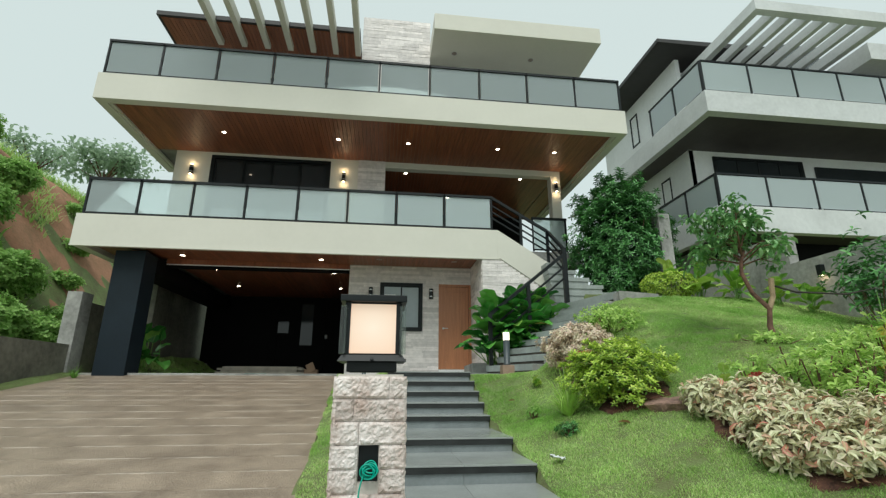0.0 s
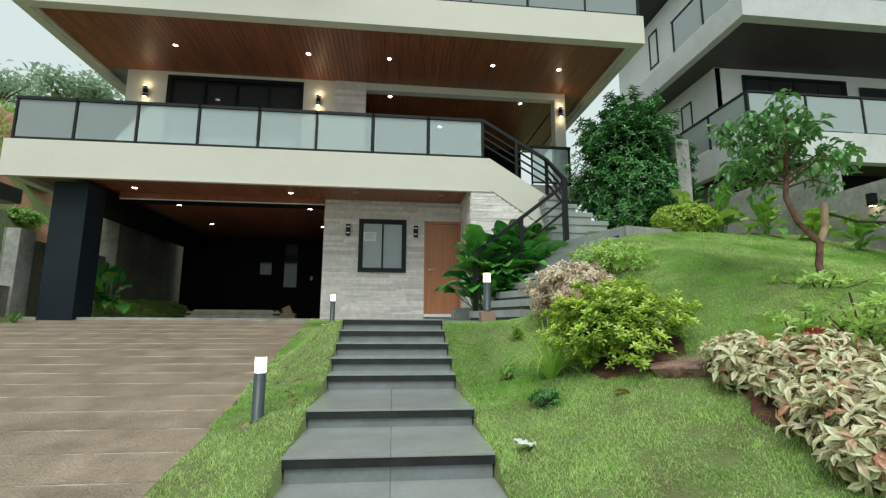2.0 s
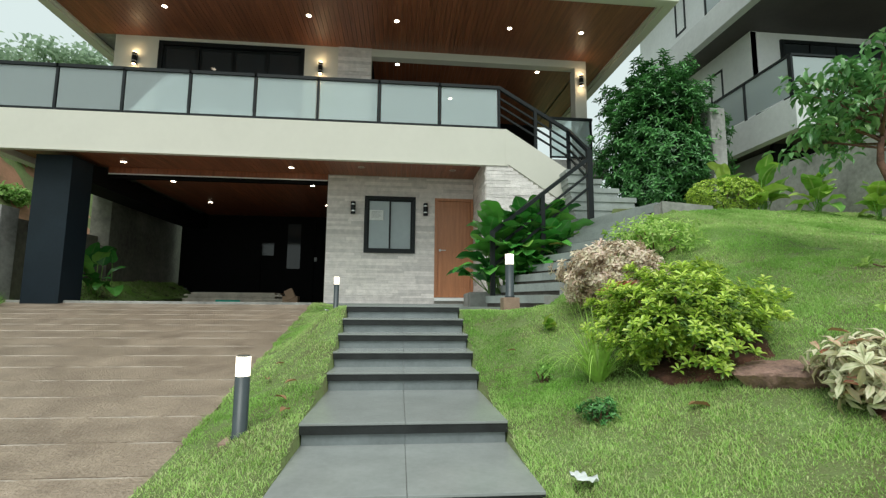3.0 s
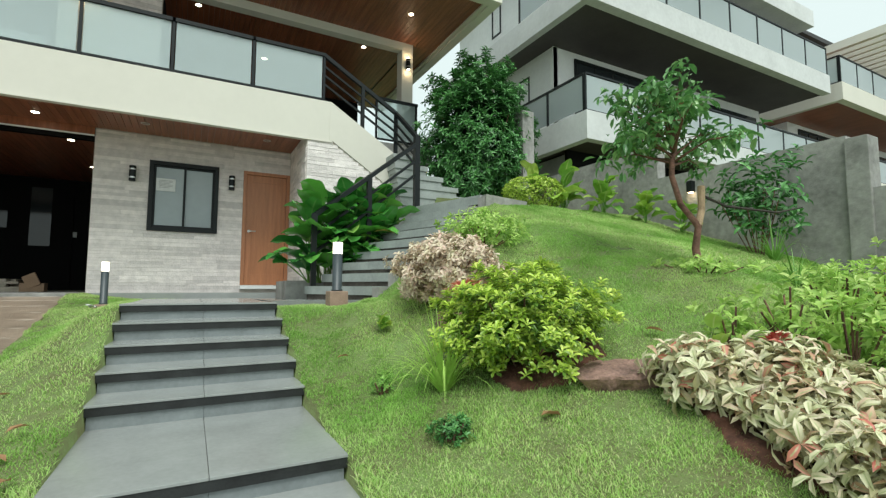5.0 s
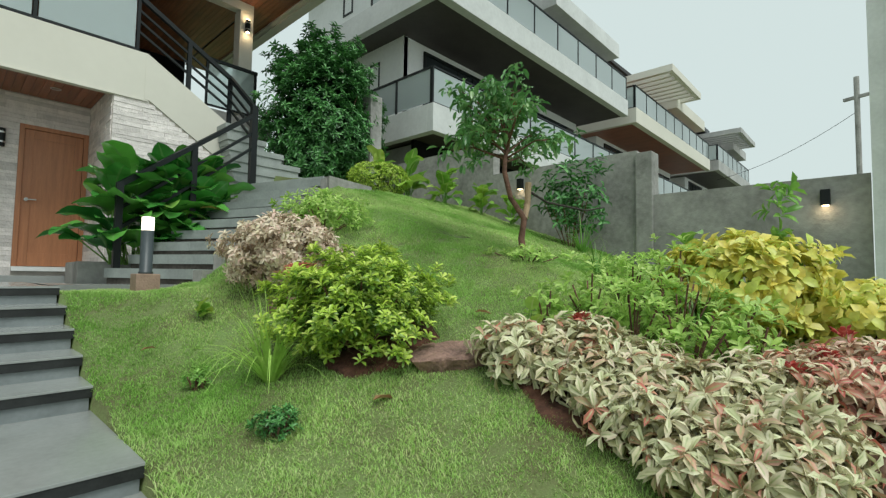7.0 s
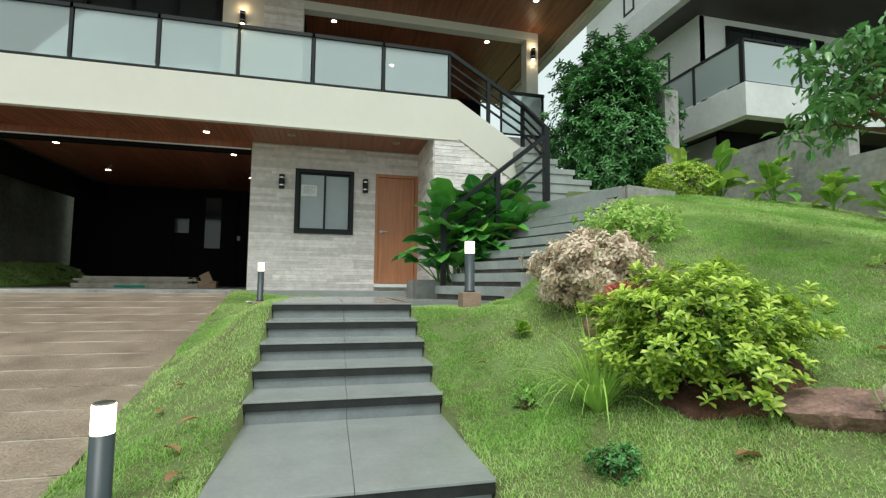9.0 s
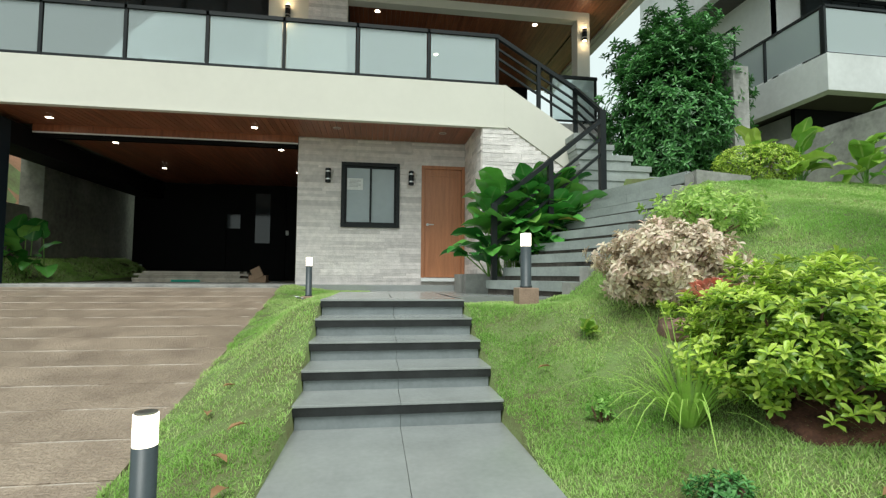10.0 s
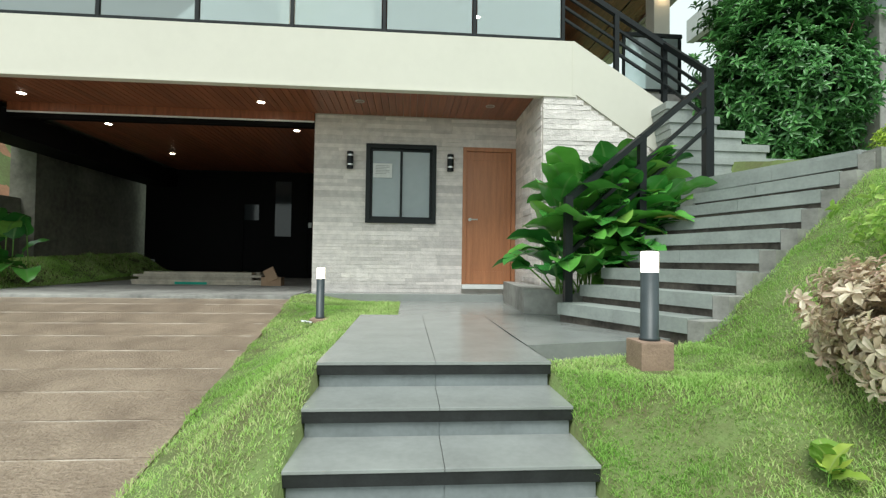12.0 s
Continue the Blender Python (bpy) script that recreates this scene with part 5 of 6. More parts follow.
def grass_clump(at, n, length, label, seed, mat):
    rng = np.random.default_rng(seed)
    t = thing("grass_clump", at, label, "grass clump")
    for k in range(n):
        a, r = rng.random() * 6.283, rng.random()
        L, w = length * (0.6 + 0.6 * rng.random()), 0.005 + 0.005 * rng.random()
        out = (0.25 + 0.75 * r) * L * 0.8
        c, s = math.cos(a), math.sin(a)
        V = []
        for i in range(6):
            q = i / 5
            x, y = c * (0.02 + out * q), s * (0.02 + out * q)
            z = L * (q * (1.15 - 0.2 * r) - q * q * (0.35 + 0.55 * r)) - 0.01
            ww = w * (1 - q * 0.9)
            V += [(x - s * ww, y + c * ww, z), (x + s * ww, y - c * ww, z)]
        ob = new("blade", soup("blade", V, [(2 * i, 2 * i + 1, 2 * i + 3, 2 * i + 2) for i in range(5)], mat, True))
        ob.parent = t


grass_clump(gz(1.9, 3.27), 105, 0.74, "tuft of long arching green grass beside the lime shrub", 1, WEEDLEAF)
grass_clump(gz(6.4, 3.6), 46, 0.7, "tuft of long grass at the foot of the wall", 2, GREENLEAF)
grass_clump(gz(4.0, 1.6), 40, 0.6, "tuft of long grass among the shrubs", 3, GREENLEAF)
grass_clump(gz(3.7, 1.95), 26, 0.62, "thin upright grass among the leafy plants", 6, WEEDLEAF)
grass_clump(gz(4.1, 2.15), 26, 0.6, "thin upright grass among the leafy plants", 7, WEEDLEAF)
grass_clump(gz(4.9, 2.7), 40, 0.5, "tuft of long grass on the upper lawn", 4, GREENLEAF)
grass_clump((-6.1, 8.6, drive_z(8.6)), 50, 0.4, "tuft of grass at the foot of the column", 5, GREENLEAF)


# large leafed plant in the planter
def big_leaf(top, heading, rise, L, W, k, curl):
    """One broad ovate leaf: it sets off at an angle of rise, arches over by curl, with a folded midrib and rippled margin."""
    bm = bmesh.new()
    rim = bm.verts.layers.float.new("rim")
    out = Vector((math.cos(heading), math.sin(heading), 0))
    side = Vector((-math.sin(heading), math.cos(heading), 0))
    c, rows, twist = top.copy(), [], 0.5 * math.sin(k * 2.7)
    for i in range(13):
        q = i / 12
        a = rise - curl * q
        d = out * math.cos(a) + Vector((0, 0, math.sin(a)))
        up = Vector((0, 0, math.cos(a))) - out * math.sin(a)
        w = W * max(0.015, math.sin(math.pi * q ** 0.78) ** 0.62)
        row = []
        for v in (-1, -0.6, -0.04, 0.04, 0.6, 1):
            across = side * math.cos(twist * q) + up * math.sin(twist * q)
            rip = 0.05 * w * math.sin(q * 17 + k + v) * abs(v)
            p = bm.verts.new(c + across * w * 0.5 * v + up * (abs(v) * w * 0.13 + rip))
            p[rim] = abs(v)
            row.append(p)
        rows.append(row)
        c += d * L / 12
    for r0, r1 in zip(rows, rows[1:]):
        for j in range(5):
            bm.faces.new((r0[j], r0[j + 1], r1[j + 1], r1[j]))
    return bm


def big_leaf_plant(name, at, n, size, label, line, height, seed, lean=(0.0, -1.0), leafmat=BIGLEAF, spread=0.85, wide=0.58):
    """Broad leaves on stalks that rise from a line of roots and fan outwards, most of them towards lean."""
    rng = np.random.default_rng(seed)
    t = thing(name, at, label, "plant")
    st = bmesh.new()
    for k in range(n):
        u = rng.random()
        base = Vector((line[0] * (u - 0.5), line[1] * (u - 0.5), 0))
        a = math.atan2(lean[1], lean[0]) + rng.normal() * spread
        lev = (k + rng.random()) / n
        out = Vector((math.cos(a), math.sin(a), 0))
        L = size * (0.7 + 0.5 * rng.random())
        top = base + out * (0.05 + 0.36 * rng.random() * (1.1 - lev)) * height * 0.6 + Vector((0, 0, height * (0.1 + 0.66 * lev)))
        bar(st, base, top, 0.016 * size / 0.5, sides=6)
        part("leaf", big_leaf(top, a, radians(28 + 48 * lev + rng.normal() * 14), L, L * (wide - 0.06 + 0.12 * rng.random()), k, radians(40 + 55 * rng.random())), leafmat, t, smooth=True)
    tagged(part("stalk", st, GREENLEAF, t), kind="stuff")
    return t


big_leaf_plant("large_leaf_plant", (2.45, 7.66, 0.2), 92, 0.56, "lush plant with large glossy green leaves in the planter", (1.0, 0.4), 1.42, 7, (-0.25, -1.0))
right_plant = big_leaf_plant("large_leaf_plant", (3.15, 7.92, 0.35), 66, 0.54, "lush plant with large glossy green leaves beside the stairs", (0.9, 0.4), 1.4, 8, (0.1, -1.0))
part("yellowed_leaf", big_leaf(Vector((-0.25, -0.6, 0.62)), -0.35, 0.2, 0.42, 0.2, 3, 0.9), leaf_material("yellowed_leaf", [(0.62, 0.5, 0.1), (0.66, 0.4, 0.14)], 0.3, center=(0.4, 0.5, 0.12), span=(0.0, 0.4)), right_plant, "yellow and orange fading leaf", smooth=True)
big_leaf_plant("large_leaf_plant", gz(-5.75, 10.4), 24, 0.5, "broad leafed plant growing beside the open garage", (0.7, 0.3), 0.85, 9, (0.5, -0.8))
for i, (x, y, size) in enumerate(((6.3, 6.95, 0.4), (6.65, 6.35, 0.32), (6.95, 5.75, 0.26), (6.0, 7.4, 0.34), (6.9, 5.1, 0.24))):
    big_leaf_plant("broad_leaf_plant", gz(x, y), 18, size, "light green broad leafed plant by the concrete wall", (0.3, 0.2), 0.72 * size / 0.36, 60 + i, (-0.5, -1.0), LIGHTBIG, 1.4, 0.72)
big_leaf_plant("broad_leaf_plant", gz(5.1, 1.95), 9, 0.28, "light green broad leafed plant behind the golden shrub", (0.2, 0.2), 0.7, 70, (-0.7, -0.7), LIGHTBIG, 1.6)
big_leaf_plant("broad_leaf_weed", gz(1.9, 4.31), 8, 0.11, "small round leafed weed in the lawn", (0.12, 0.1), 0.07, 71, (-0.3, -1.0), LIGHTBIG, 2.0, 0.8)
big_leaf_plant("broad_leaf_weed", gz(2.95, 2.2), 3, 0.13, "pale round leaf standing above the variegated bed", (0.1, 0.1), 0.4, 72, (-0.7, -0.7), LIGHTBIG, 0.6, 0.8)


TREELEAF = leaf_material("tree_leaves", [(0.06, 0.18, 0.05), (0.14, 0.33, 0.1), (0.22, 0.42, 0.16), (0.08, 0.24, 0.06), (0.34, 0.52, 0.22)], 0.28, 0.7, 0.25)


# small tree
def tube(bm, pts, radii, sides=8):
    rings = []
    for i, (p, r) in enumerate(zip(pts, radii)):
        p = Vector(p)
        d = (Vector(pts[min(i + 1, len(pts) - 1)]) - Vector(pts[max(i - 1, 0)])).normalized()
        x = d.cross(Vector((0.2, 1, 0.1))).normalized()
        y = d.cross(x)
        rings.append([bm.verts.new(p + (x * math.cos(2 * math.pi * k / sides) + y * math.sin(2 * math.pi * k / sides)) * r) for k in range(sides)])
    for a, b in zip(rings, rings[1:]):
        for k in range(sides):
            bm.faces.new((a[k], a[(k + 1) % sides], b[(k + 1) % sides], b[k]))
    bm.faces.new(rings[-1])
    return bm


TX, TY = 4.47, 3.25
tree = thing("young_tree", gz(TX, TY, -0.03), "young tree with a thin bent trunk and a loose crown", "tree")
bm = bmesh.new()
tube(bm, [(0, 0, 0), (-0.02, 0.02, 0.2), (0.0, 0.0, 0.4), (-0.12, 0.08, 0.6), (-0.2, 0.1, 0.85), (-0.16, 0.12, 1.0), (-0.1, 0.12, 1.15)], [0.036, 0.032, 0.03, 0.026, 0.024, 0.022, 0.018])
part("trunk", bm, BARK, tree, smooth=True)
bm = bmesh.new()
rngt = random.Random(5)
tips = []
for k in range(17):
    a, lev = k * 2.4, (k + 0.5) / 17
    s = Vector((-0.14, 0.12, 0.95 + 0.28 * lev))
    reach = (0.36 + 0.4 * rngt.random()) * (1.08 - 0.75 * lev * lev)
    e = s + Vector((-0.1 + math.cos(a) * reach, 0.1 + math.sin(a) * reach, -0.02 + 0.55 * lev + 0.1 * rngt.random()))
    m = s + (e - s) * 0.55 + Vector((0, 0, 0.07))
    tube(bm, [s, m, e], [0.012, 0.008, 0.003], 6)
    tips.append(e)
    for j in range(3):
        f = m + Vector((rngt.uniform(-0.17, 0.17), rngt.uniform(-0.17, 0.17), rngt.uniform(-0.02, 0.14)))
        tube(bm, [m, f], [0.005, 0.002], 5)
        tips.append(f)
tagged(part("branch", bm, BARK, tree), kind="stuff")
bm = bmesh.new()
tube(bm, [(0.0, 0.0, 0.4), (0.1, 0.03, 0.55), (0.13, 0.04, 0.78)], [0.032, 0.03, 0.032])
part("cut_stub", bm, PALEWOOD, tree, "pale sawn-off branch stub")
bm = bmesh.new()
tube(bm, [(0.11, 0.04, 0.7), (0.35, -0.05, 0.6), (0.8, -0.25, 0.55), (1.15, -0.3, 0.62)], [0.014, 0.012, 0.01, 0.006])
part("low_limb", bm, BRANCHDARK, tree, "thin dark bare limb")
rng = np.random.default_rng(77)
P = np.concatenate([np.array(t) + rng.normal(size=(21, 3)) * np.array((0.055, 0.055, 0.04)) for t in tips])
Dn = rng.normal(size=P.shape) * np.array((1, 1, 0.5)) + np.array((0, 0, -0.45))
Ls = 0.075 + 0.05 * rng.random(len(P))
leaf_object("crown", TREELEAF, tree, P, Dn, np.tile((0.1, 0.1, 1.0), (len(P), 1)), Ls, Ls * 0.4, 0.25)


# flower heads
FLOWER = leaf_material("salmon_petals", [(0.75, 0.28, 0.2), (0.8, 0.4, 0.3), (0.7, 0.2, 0.15)], 0.5)


def flower_head(at, r, mat, label, seed):
    rng = np.random.default_rng(seed)
    t = thing("flower_head", at, label, "flower", "flowers")
    P = rng.normal(size=(26, 3)) * np.array((r, r, r * 0.5)) * 0.4
    D = P + np.array((0, 0, r * 0.6))
    Ls = np.full(26, r * 0.8)
    tagged(leaf_object("blossom", mat, t, P, D, np.tile((0.1, 0.1, 1.0), (26, 1)), Ls, Ls * 0.6, 0.2), "", "", kind="stuff")


for i, (x, y, z) in enumerate(((2.17, 3.5, 0.14), (2.24, 3.46, 0.16), (2.1, 3.42, 0.1))):
    flower_head((x, y, z), 0.06, FLOWER, "salmon pink flower head on the lime shrub", i)
for i, (x, y, h) in enumerate(((3.2, 1.0, 0.36), (3.45, 0.9, 0.36), (3.6, 0.6, 0.36), (3.9, 0.6, 0.32), (3.05, 1.95, 0.36), (3.85, 0.85, 0.34), (4.1, 0.45, 0.3))):
    flower_head((x, y, ground_z(x, y) + h * 0.8), 0.05, REDLEAF, "cluster of bright red young leaves in the bed", 20 + i)
flower_head((TX - 0.2, TY, ground_z(TX, TY) + 1.45), 0.04, REDLEAF, "single red flower in the young tree", 40)


# rocks
def rock(at, size, seed, label, tilt=0.0):
    bm = bmesh.new()
    bmesh.ops.create_icosphere(bm, subdivisions=4, radius=1.0)
    rr = random.Random(seed * 13)
    cuts = [(Vector((0, 0, 1)), 0.5)] + [(Vector((rr.uniform(-1, 1), rr.uniform(-1, 1), rr.uniform(-0.3, 0.6))).normalized(), 0.62 + 0.2 * rr.random()) for _ in range(7)]
    for v in bm.verts:
        c = v.co.copy()
        f = 1 + 0.35 * noise.noise(c * 1.1 + Vector((seed, 0, 0))) + 0.12 * noise.noise(c * 3 + Vector((0, seed, 0))) + 0.04 * noise.noise(c * 9)
        for axis, far in cuts:
            over = c.dot(axis) - far
            if over > 0:
                c -= axis * over * 0.9
        v.co = Vector((c.x * size[0], c.y * size[1], c.z * size[2])) * (1 + (f - 1) * 0.6)
    ob = solid("garden_rock", bm, ROCK, label, "rock", "garden rocks", smooth=True)
    ob.matrix_world = pose(*at, 0, tilt, seed * 40)
    return ob


def slab_rock(at, size, thick, seed, label, tilt):
    """A flat broken slab: an uneven outline, a rough level top and a slanting, undercut rim."""
    rr = random.Random(seed)
    bm = bmesh.new()
    rad = [0.75 + 0.3 * rr.random() for _ in range(9)]
    rings = []
    for shrink, z in ((0.7, -0.06), (0.86, 0.2 * thick), (1.0, 0.82 * thick), (0.95, thick), (0.6, thick * 1.05), (0.25, thick * 1.1)):
        ring = []
        for k in range(36):
            u = k / 4
            r = rad[int(u) % 9] * (1 - u % 1) + rad[(int(u) + 1) % 9] * (u % 1)
            a = 2 * math.pi * k / 36
            p = Vector((math.cos(a) * r * size[0] * shrink, math.sin(a) * r * size[1] * shrink, z))
            ring.append(bm.verts.new(p + Vector((0, 0, 0.012 * noise.noise(p * 14))) + p.normalized() * 0.012 * noise.noise(p * 22)))
        rings.append(ring)
    for a, b in zip(rings, rings[1:]):
        for k in range(36):
            bm.faces.new((a[k], a[(k + 1) % 36], b[(k + 1) % 36], b[k]))
    bm.faces.new(rings[-1])
    ob = solid("garden_rock", bm, ROCK, label, "rock", "garden rocks")
    ob.matrix_world = pose(*at, tilt[0], tilt[1], tilt[2])


slab_rock(gz(2.7, 2.55, -0.04), (0.3, 0.2), 0.085, 5, "flat reddish brown rock slab at the edge of the bed", (6, -6, -30))
rock(gz(3.14, 0.66, 0.0), (0.19, 0.17, 0.27), 2, "rounded reddish brown boulder in the bed")
rock(gz(2.36, 4.0, 0.03), (0.16, 0.13, 0.12), 3, "brown rock under the variegated shrub")
rock(gz(5.6, 0.75, 0.05), (0.25, 0.2, 0.14), 4, "brown rock beside the white post")

# bare red soil under the shrubs
for i, (x, y, rx, ry) in enumerate(((2.54, 3.04, 0.36, 0.28), (2.96, 1.75, 0.36, 0.52), (3.2, 1.12, 0.6, 0.4))):
    bm = bmesh.new()
    c = bm.verts.new(gz(x, y, 0.03))
    rings = []
    for r, up in ((0.3, 0.03), (0.5, 0.03), (0.7, 0.03), (0.85, 0.028), (1.0, 0.02), (1.12, -0.03)):
        ring = []
        for k in range(40):
            a = 2 * math.pi * k / 40
            q = r * (1 + 0.2 * noise.noise((math.cos(a) * 2 + i * 9, math.sin(a) * 2, 0)))
            px, py = x + rx * q * math.cos(a), y + ry * q * math.sin(a)
            ring.append(bm.verts.new((px, py, ground_z(px, py) + up + 0.02 * noise.noise((px * 14, py * 14, 0)))))
        rings.append(ring)
    for k in range(40):
        bm.faces.new((c, rings[0][k], rings[0][(k + 1) % 40]))
        for a, b in zip(rings, rings[1:]):
            bm.faces.new((a[k], b[k], b[(k + 1) % 40], a[(k + 1) % 40]))
    solid("soil_bed", bm, SOIL, "bare red soil bed under the shrubs", "soil", kind="structure", smooth=True)

# litter on the lawn
DRYLEAF = leaf_material("fallen_leaves", [(0.45, 0.16, 0.08), (0.35, 0.2, 0.1), (0.5, 0.25, 0.14)], 0.6)
for i, (x, y, s) in enumerate(((2.1, 2.59, 0.13), (-0.47, 4.05, 0.12), (-0.18, 3.75, 0.1), (-0.28, 3.53, 0.11), (-0.15, 3.13, 0.12), (1.55, 4.1, 0.09), (3.1, 2.75, 0.12), (-0.5, 4.4, 0.09))):
    p = np.array([gz(x, y, 0.05)])
    a = i * 1.9
    ob = leaf_object("fallen_leaf", DRYLEAF, None, p, np.array([(math.cos(a), math.sin(a), 0.1)]), np.array([(0.1, 0.2, 1.0)]), np.array([s]), np.array([s * 0.45]), 0.2)
    tagged(ob, "curled brown fallen leaf lying on the lawn", "leaf", "fallen leaves")
for i, (x, y) in enumerate(((1.38, 2.27), (-0.52, 7.42))):
    bm = bmesh.new()
    g = [[bm.verts.new((0.13 * (u / 5 - 0.5) * (1 + 0.2 * math.sin(v)), 0.08 * (v / 4 - 0.5), 0.03 * noise.noise((u * 0.9 + i * 5, v * 0.9, 2)) + 0.03)) for u in range(6)] for v in range(5)]
    for v in range(4):
        for u in range(5):
            bm.faces.new((g[v][u], g[v][u + 1], g[v + 1][u + 1], g[v + 1][u]))
    ob = solid("paper_scrap", bm, PAPER, "crumpled white wrapper lying on the lawn", "litter", "litter", smooth=True)
    so = ob.modifiers.new("thickness", "SOLIDIFY")
    so.thickness = 0.002
    ob.matrix_world = pose(*gz(x, y, 0.03), 8, 12, 35 + 40 * i)


# ---- hillside on the left ----
def far_tree(at, height, crown, n, seed, label):
    rng = np.random.default_rng(seed)
    t = thing("hill_tree", at, label, "tree", "hill trees")
    bm = bmesh.new()
    tube(bm, [(0, 0, -0.3), (0.1, 0, height * 0.35), (0.0, 0.1, height * 0.6)], [0.12, 0.09, 0.06], 7)
    tips = []
    for k in range(9):
        a = k * 2.4
        e = (crown * 0.75 * math.cos(a) * (0.4 + 0.6 * rng.random()), crown * 0.6 * math.sin(a), height * (0.62 + 0.32 * rng.random()))
        tube(bm, [(0.05, 0.05, height * 0.45), e], [0.05, 0.015], 5)
        tips.append(e)
    part("trunk", bm, BARK, t)
    P = np.concatenate([np.array(e) + rng.normal(size=(n // 9, 3)) * np.array((crown * 0.27, crown * 0.27, height * 0.07)) for e in tips])
    Ls = 0.16 + 0.14 * rng.random(len(P))
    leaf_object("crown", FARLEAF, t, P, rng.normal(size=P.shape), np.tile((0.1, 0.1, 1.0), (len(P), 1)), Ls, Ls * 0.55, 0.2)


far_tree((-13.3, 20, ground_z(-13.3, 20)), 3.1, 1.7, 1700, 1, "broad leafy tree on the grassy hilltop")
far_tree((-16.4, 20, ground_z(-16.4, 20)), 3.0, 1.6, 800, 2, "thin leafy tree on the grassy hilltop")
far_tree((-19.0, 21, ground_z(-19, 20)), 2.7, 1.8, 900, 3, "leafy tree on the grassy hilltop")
for i, (x, y, r, h, n) in enumerate(((-11.2, 12.4, 0.8, 1.3, 800), (-12.4, 12.0, 0.9, 1.4, 800), (-9.3, 10.6, 0.9, 1.5, 900), (-8.2, 10.3, 0.8, 1.3, 700), (-10.4, 10.4, 1.0, 1.6, 900), (-8.4, 9.2, 0.8, 1.5, 700), (-7.5, 11.2, 0.55, 1.2, 400), (-9.6, 8.9, 1.0, 1.8, 800), (-8.6, 11.8, 0.7, 1.2, 500), (-7.6, 8.4, 0.6, 1.0, 450), (-7.6, 7.2, 0.6, 0.9, 400), (-7.7, 13.5, 0.6, 0.9, 300), (-9.6, 13.2, 0.5, 0.7, 220), (-10.4, 14.6, 0.55, 0.6, 240), (-11.4, 15.8, 0.6, 0.7, 260), (-8.8, 14.8, 0.5, 0.7, 220), (-11.9, 13.6, 0.5, 0.6, 220))):
    shrub("hill_shrub", (x, y, ground_z(x, y) - 0.1), (r * 0.9, r * 0.9, h * 0.62), int(n * 0.8), 0.13, HILLLEAF, "wild green shrub on the hillside", whorl=6, seed=80 + i, shell=0.5, aspect=0.5, stems=False)
bm = bmesh.new()
NX, NY = 26, 26
g = [[None] * NX for _ in range(NY)]
for j in range(NY):
    for i in range(NX):
        x, y = -12.6 + 4.6 * i / (NX - 1), 11.2 + 6.2 * j / (NY - 1)
        e = min(i, NX - 1 - i, j, NY - 1 - j) / 4.0
        up = 0.07 * min(1, e) - 0.06 + 0.16 * noise.noise((x * 0.8, y * 0.8, 4)) + 0.05 * noise.noise((x * 3, y * 3, 4))
        g[j][i] = bm.verts.new((x, y, ground_z(x, y) + up))
for j in range(NY - 1):
    for i in range(NX - 1):
        bm.faces.new((g[j][i], g[j][i + 1], g[j + 1][i + 1], g[j + 1][i]))
solid("soil_bank", bm, HILLSOIL, "eroded bank of bare red soil with dry weeds", "soil bank", kind="structure", smooth=True)


# ---- grass blades ----
GRASS = leaf_material("grass_blades", [(0.44, 0.68, 0.2), (0.55, 0.74, 0.28), (0.36, 0.58, 0.14), (0.72, 0.74, 0.4), (0.5, 0.7, 0.25)], 0.6, 0.2, 0.45, 2.2, dark_tone=(0.32, 0.54, 0.13))


def grass(name, n, area, inside, h, seed, label, wide=1.0):
    rng = np.random.default_rng(seed)
    V, F = [], []
    x0, x1, y0, y1 = area
    patch = []
    xs, ys = rng.random(n) * (x1 - x0) + x0, rng.random(n) * (y1 - y0) + y0
    an, ln_, hh = rng.random(n) * 6.283, rng.random(n), rng.random(n)
    for x, y, a, l, q in zip(xs, ys, an, ln_, hh):
        if not inside(x, y):
            continue
        z = ground_z(x, y) - 0.005
        tall = h * (0.5 + 0.8 * q) * (0.9 + 0.45 * noise.noise((x * 2, y * 2, 5)) + 0.7 * noise.noise((x * 6, y * 6, 9)))
        c, s = math.cos(a), math.sin(a)
        w = (0.0026 + 0.0016 * l) * wide
        lean = tall * (0.45 + 1.1 * l)
        patch.append(max(0.0, min(1.0, 0.5 + 1.1 * noise.noise((x * 1.1, y * 1.1, 1.5)) + 0.5 * noise.noise((x * 4.5, y * 4.5, 2.5)))))
        o = len(V)
        V += [(x - s * w, y + c * w, z), (x + s * w, y - c * w, z), (x + c * lean * 0.35 + s * w * 0.7, y + s * lean * 0.35 - c * w * 0.7, z + tall * 0.65), (x + c * lean * 0.35 - s * w * 0.7, y + s * lean * 0.35 + c * w * 0.7, z + tall * 0.65), (x + c * lean, y + s * lean, z + tall)]
        F += [(o, o + 1, o + 2, o + 3), (o + 3, o + 2, o + 4)]
    me = soup(name, V, F, GRASS)
    me.attributes.new("darkness", "FLOAT", "POINT").data.foreach_set("value", np.repeat(np.array(patch, dtype=np.float32), 5))
    return tagged(new(name, me), label, "grass", kind="stuff")


def lawn_side(x, y):
    if x < 1.2 + 0.02 * math.sin(y * 9) or (x < 2.42 and y > 5.7 + 0.26 * (x - 1.2)) or (x >= 2.3 and y > 5.72 + 0.2825 * (x - 2.35)):
        return False
    return True


grass("grass", 350000, (1.2, 4.4, -0.6, 6.3), lawn_side, 0.024, 1, "short green lawn grass beside the steps", 0.7)
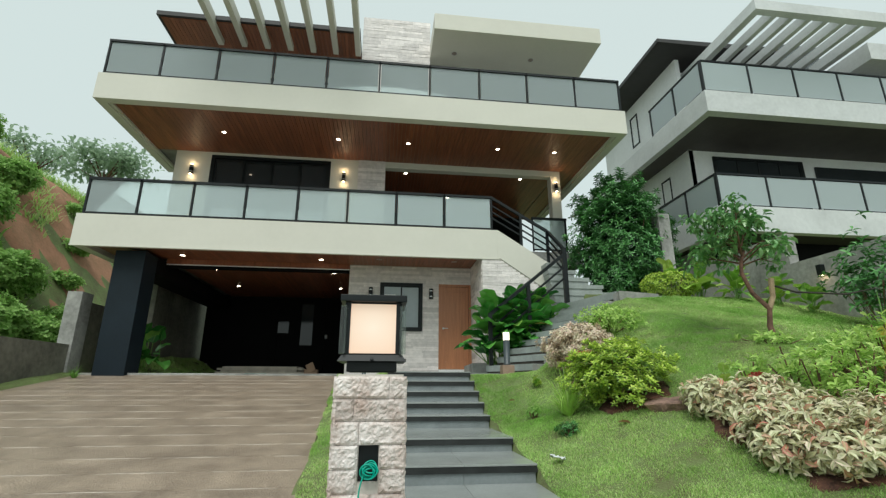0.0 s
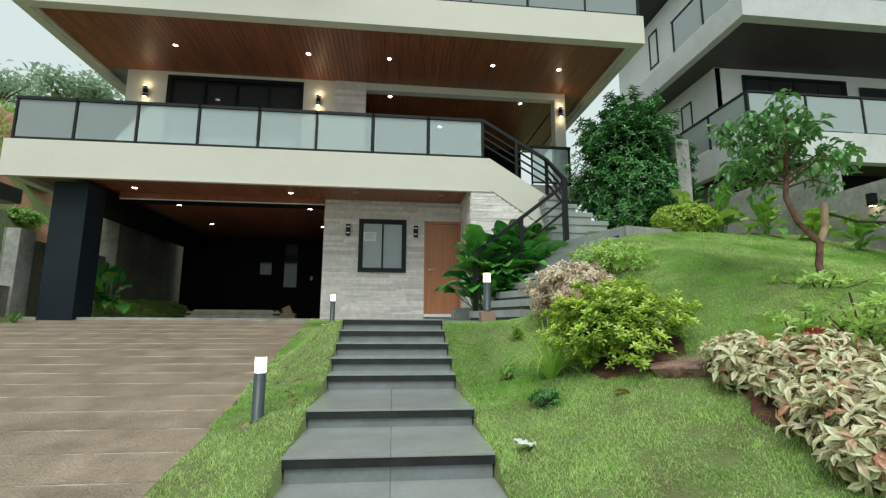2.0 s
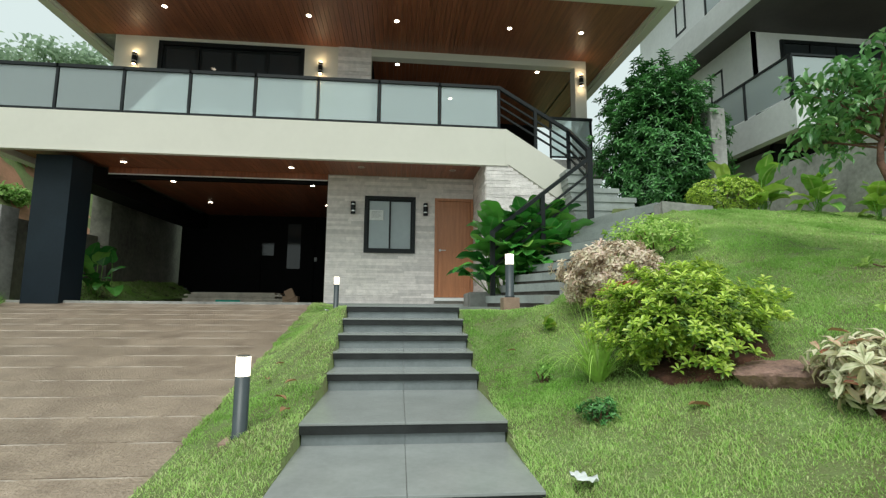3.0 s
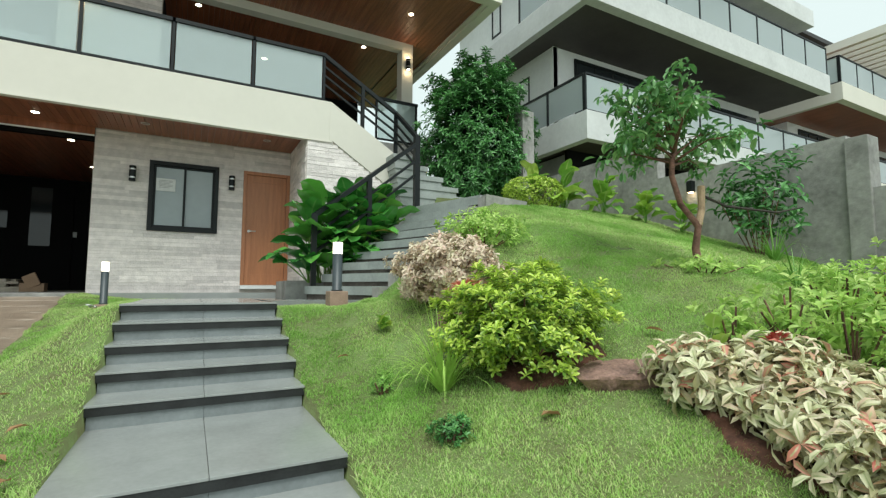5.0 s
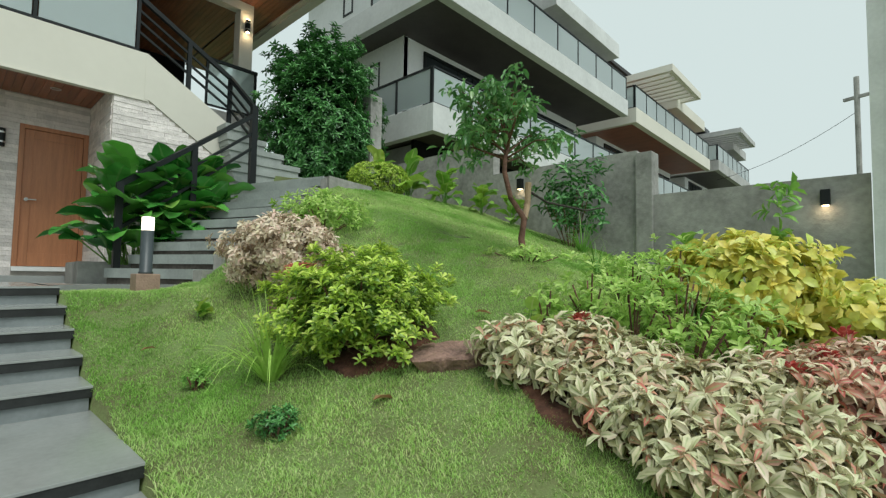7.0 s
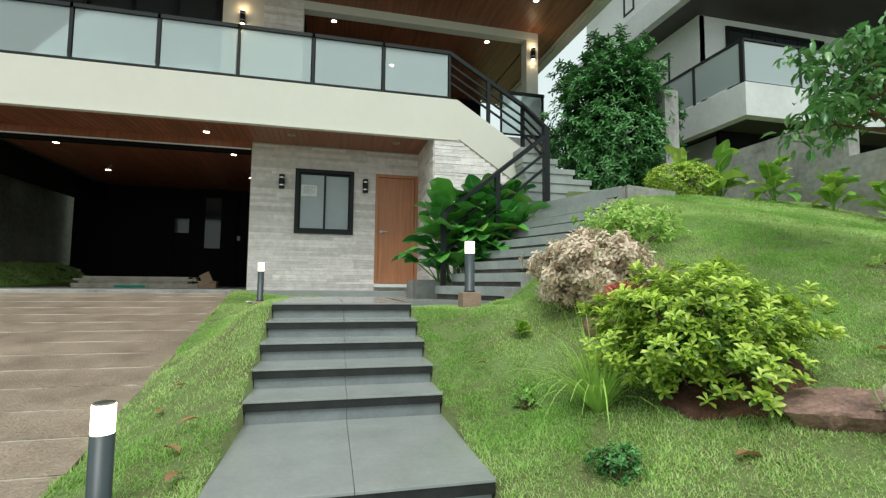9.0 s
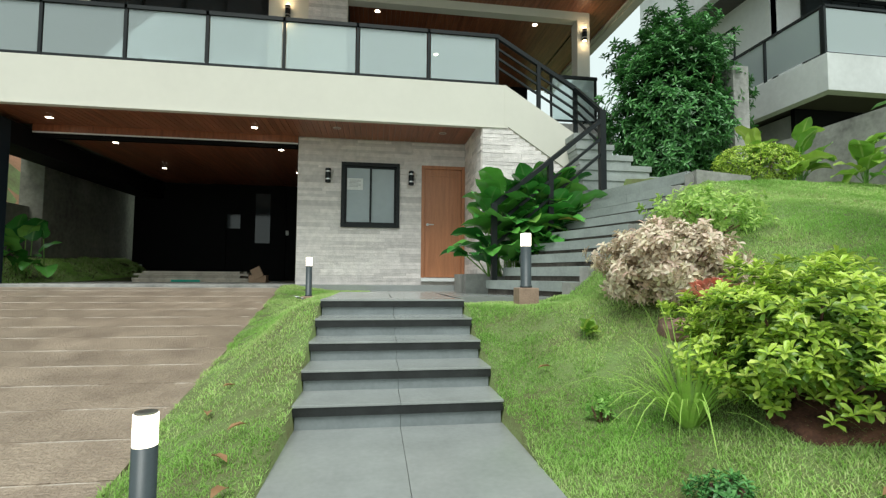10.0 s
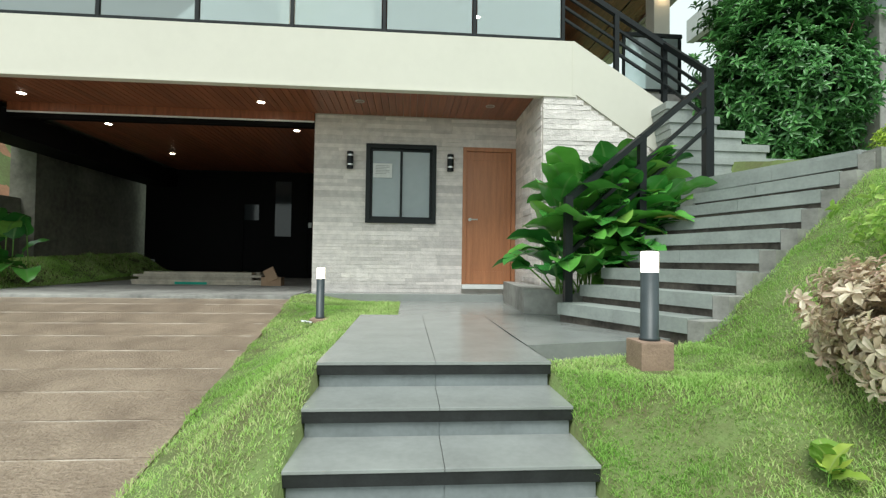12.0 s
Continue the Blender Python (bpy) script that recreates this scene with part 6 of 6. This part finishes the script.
grass("grass", 130000, (4.4, 7.4, 0.8, 7.5), lambda x, y: y < 6.2 + (x - 4.4) * 0.28, 0.03, 2, "green lawn grass on the upper slope", 1.9)
grass("grass", 120000, (-1.05, 0.37, -0.6, 9.6), lambda x, y: (x < -0.005 or y > 7.45) and x > -1.06 + 0.055 * max(0, 9 - y) - 0.02 + 0.05 * math.sin(y * 7), 0.024, 3, "green grass strip between drive and steps", 0.75)
grass("grass", 12000, (-6.3, -5.32, 9.7, 14.9), lambda x, y: True, 0.05, 6, "green grass bank beside the open garage", 2.2)
grass("hill_grass", 26000, (-16, -6.9, 5, 19), lambda x, y: noise.noise((x * 0.6, y * 0.6, 2)) > (0.28 if -12.6 < x < -8.0 and 11.2 < y < 17.4 else -0.1), 0.26, 5, "rough green grass on the hillside", 6.0)


# ---- stone cladding, strip by strip ----
def strip_mesh(seed):
    """One ledge-stone strip of unit size, its face a little uneven."""
    r = random.Random(seed)
    bm = bmesh.new()
    xs = (-0.5, -0.18, 0.16, 0.5)
    f = [[bm.verts.new((x, -1 + 0.45 * r.random(), z)) for x in xs] for z in (0.02, 0.98)]
    b = [[bm.verts.new((x, 0, z)) for x in xs] for z in (0.02, 0.98)]
    for i in range(3):
        bm.faces.new((f[0][i], f[0][i + 1], f[1][i + 1], f[1][i]))
        bm.faces.new((f[1][i], f[1][i + 1], b[1][i + 1], b[1][i]))
        bm.faces.new((b[0][i], b[0][i + 1], f[0][i + 1], f[0][i]))
    bm.faces.new((b[0][0], f[0][0], f[1][0], b[1][0]))
    bm.faces.new((f[0][3], b[0][3], b[1][3], f[1][3]))
    return mesh_of("stone_strip", bm, STONE)


STRIPS = [strip_mesh(k) for k in range(10)]


def clad(wall, place, length, z0, z1, row, typical, holes=(), top=None, seed=0):
    """Rows of strips over a wall face; place(u) maps the distance along the wall to a pose at z 0, holes are (u0, u1, z0, z1)."""
    r = random.Random(seed)
    z = z0
    while z < z1 - 0.02:
        h = row * r.choice((0.8, 1.0, 1.0, 1.2))
        h = min(h, z1 - z)
        spans = [(0.0, length)]
        for a, b, c, d in holes:
            if z < d - 0.01 and z + h > c + 0.01:
                spans = [q for s, e in spans for q in ((s, min(e, a)), (max(s, b), e)) if q[1] - q[0] > 0.02]
        if top:
            spans = [(s, min(e, top(z + h))) for s, e in spans if top(z + h) - s > 0.04]
        for s, e in spans:
            u = s
            while u < e - 0.005:
                w = typical * (0.6 + 0.8 * r.random())
                if e - (u + w) < typical * 0.4:
                    w = e - u
                w = min(w, e - u)
                ob = new("stone_strip", r.choice(STRIPS))
                ob.parent = wall
                ob.matrix_local = place(u + w / 2) @ Matrix.Translation((0, 0, z)) @ Matrix.Diagonal((w - 0.003, 0.008 + 0.011 * r.random(), h - 0.0015, 1))
                u += w
        z += h


OBS = bpy.data.objects
clad(OBS["wall_front_room"], lambda u: pose(-0.985 + u, 10.0, 0), 3.1, 0.03, 2.734, 0.06, 0.55, ((0.779, 1.853, 1.085, 2.295), (2.267, 3.2, 0.0, 2.29)), seed=1)
clad(OBS["wall_stair_side"], lambda u: pose(2.132 + u, 8.58, 0), 1.92, -0.1, 2.65, 0.066, 0.45, top=lambda z: 1.92 if z < 1.66 else max(0.0, 1.92 - (z - 1.66) * 1.5), seed=2)
clad(OBS["wall_room_right"], lambda u: pose(2.13, 9.99 - u, 0, 0, 0, -90), 1.38, -0.1, 2.734, 0.066, 0.45, seed=3)
clad(OBS["wall_second_stone"], lambda u: pose(-0.97 + u, 10.66, 0), 0.77, 3.3, 6.0, 0.085, 0.4, seed=4)
clad(OBS["wall_third_stone"], lambda u: pose(-0.96 + u, 9.5, 0), 1.91, 6.56, 9.93, 0.1, 0.5, seed=5)
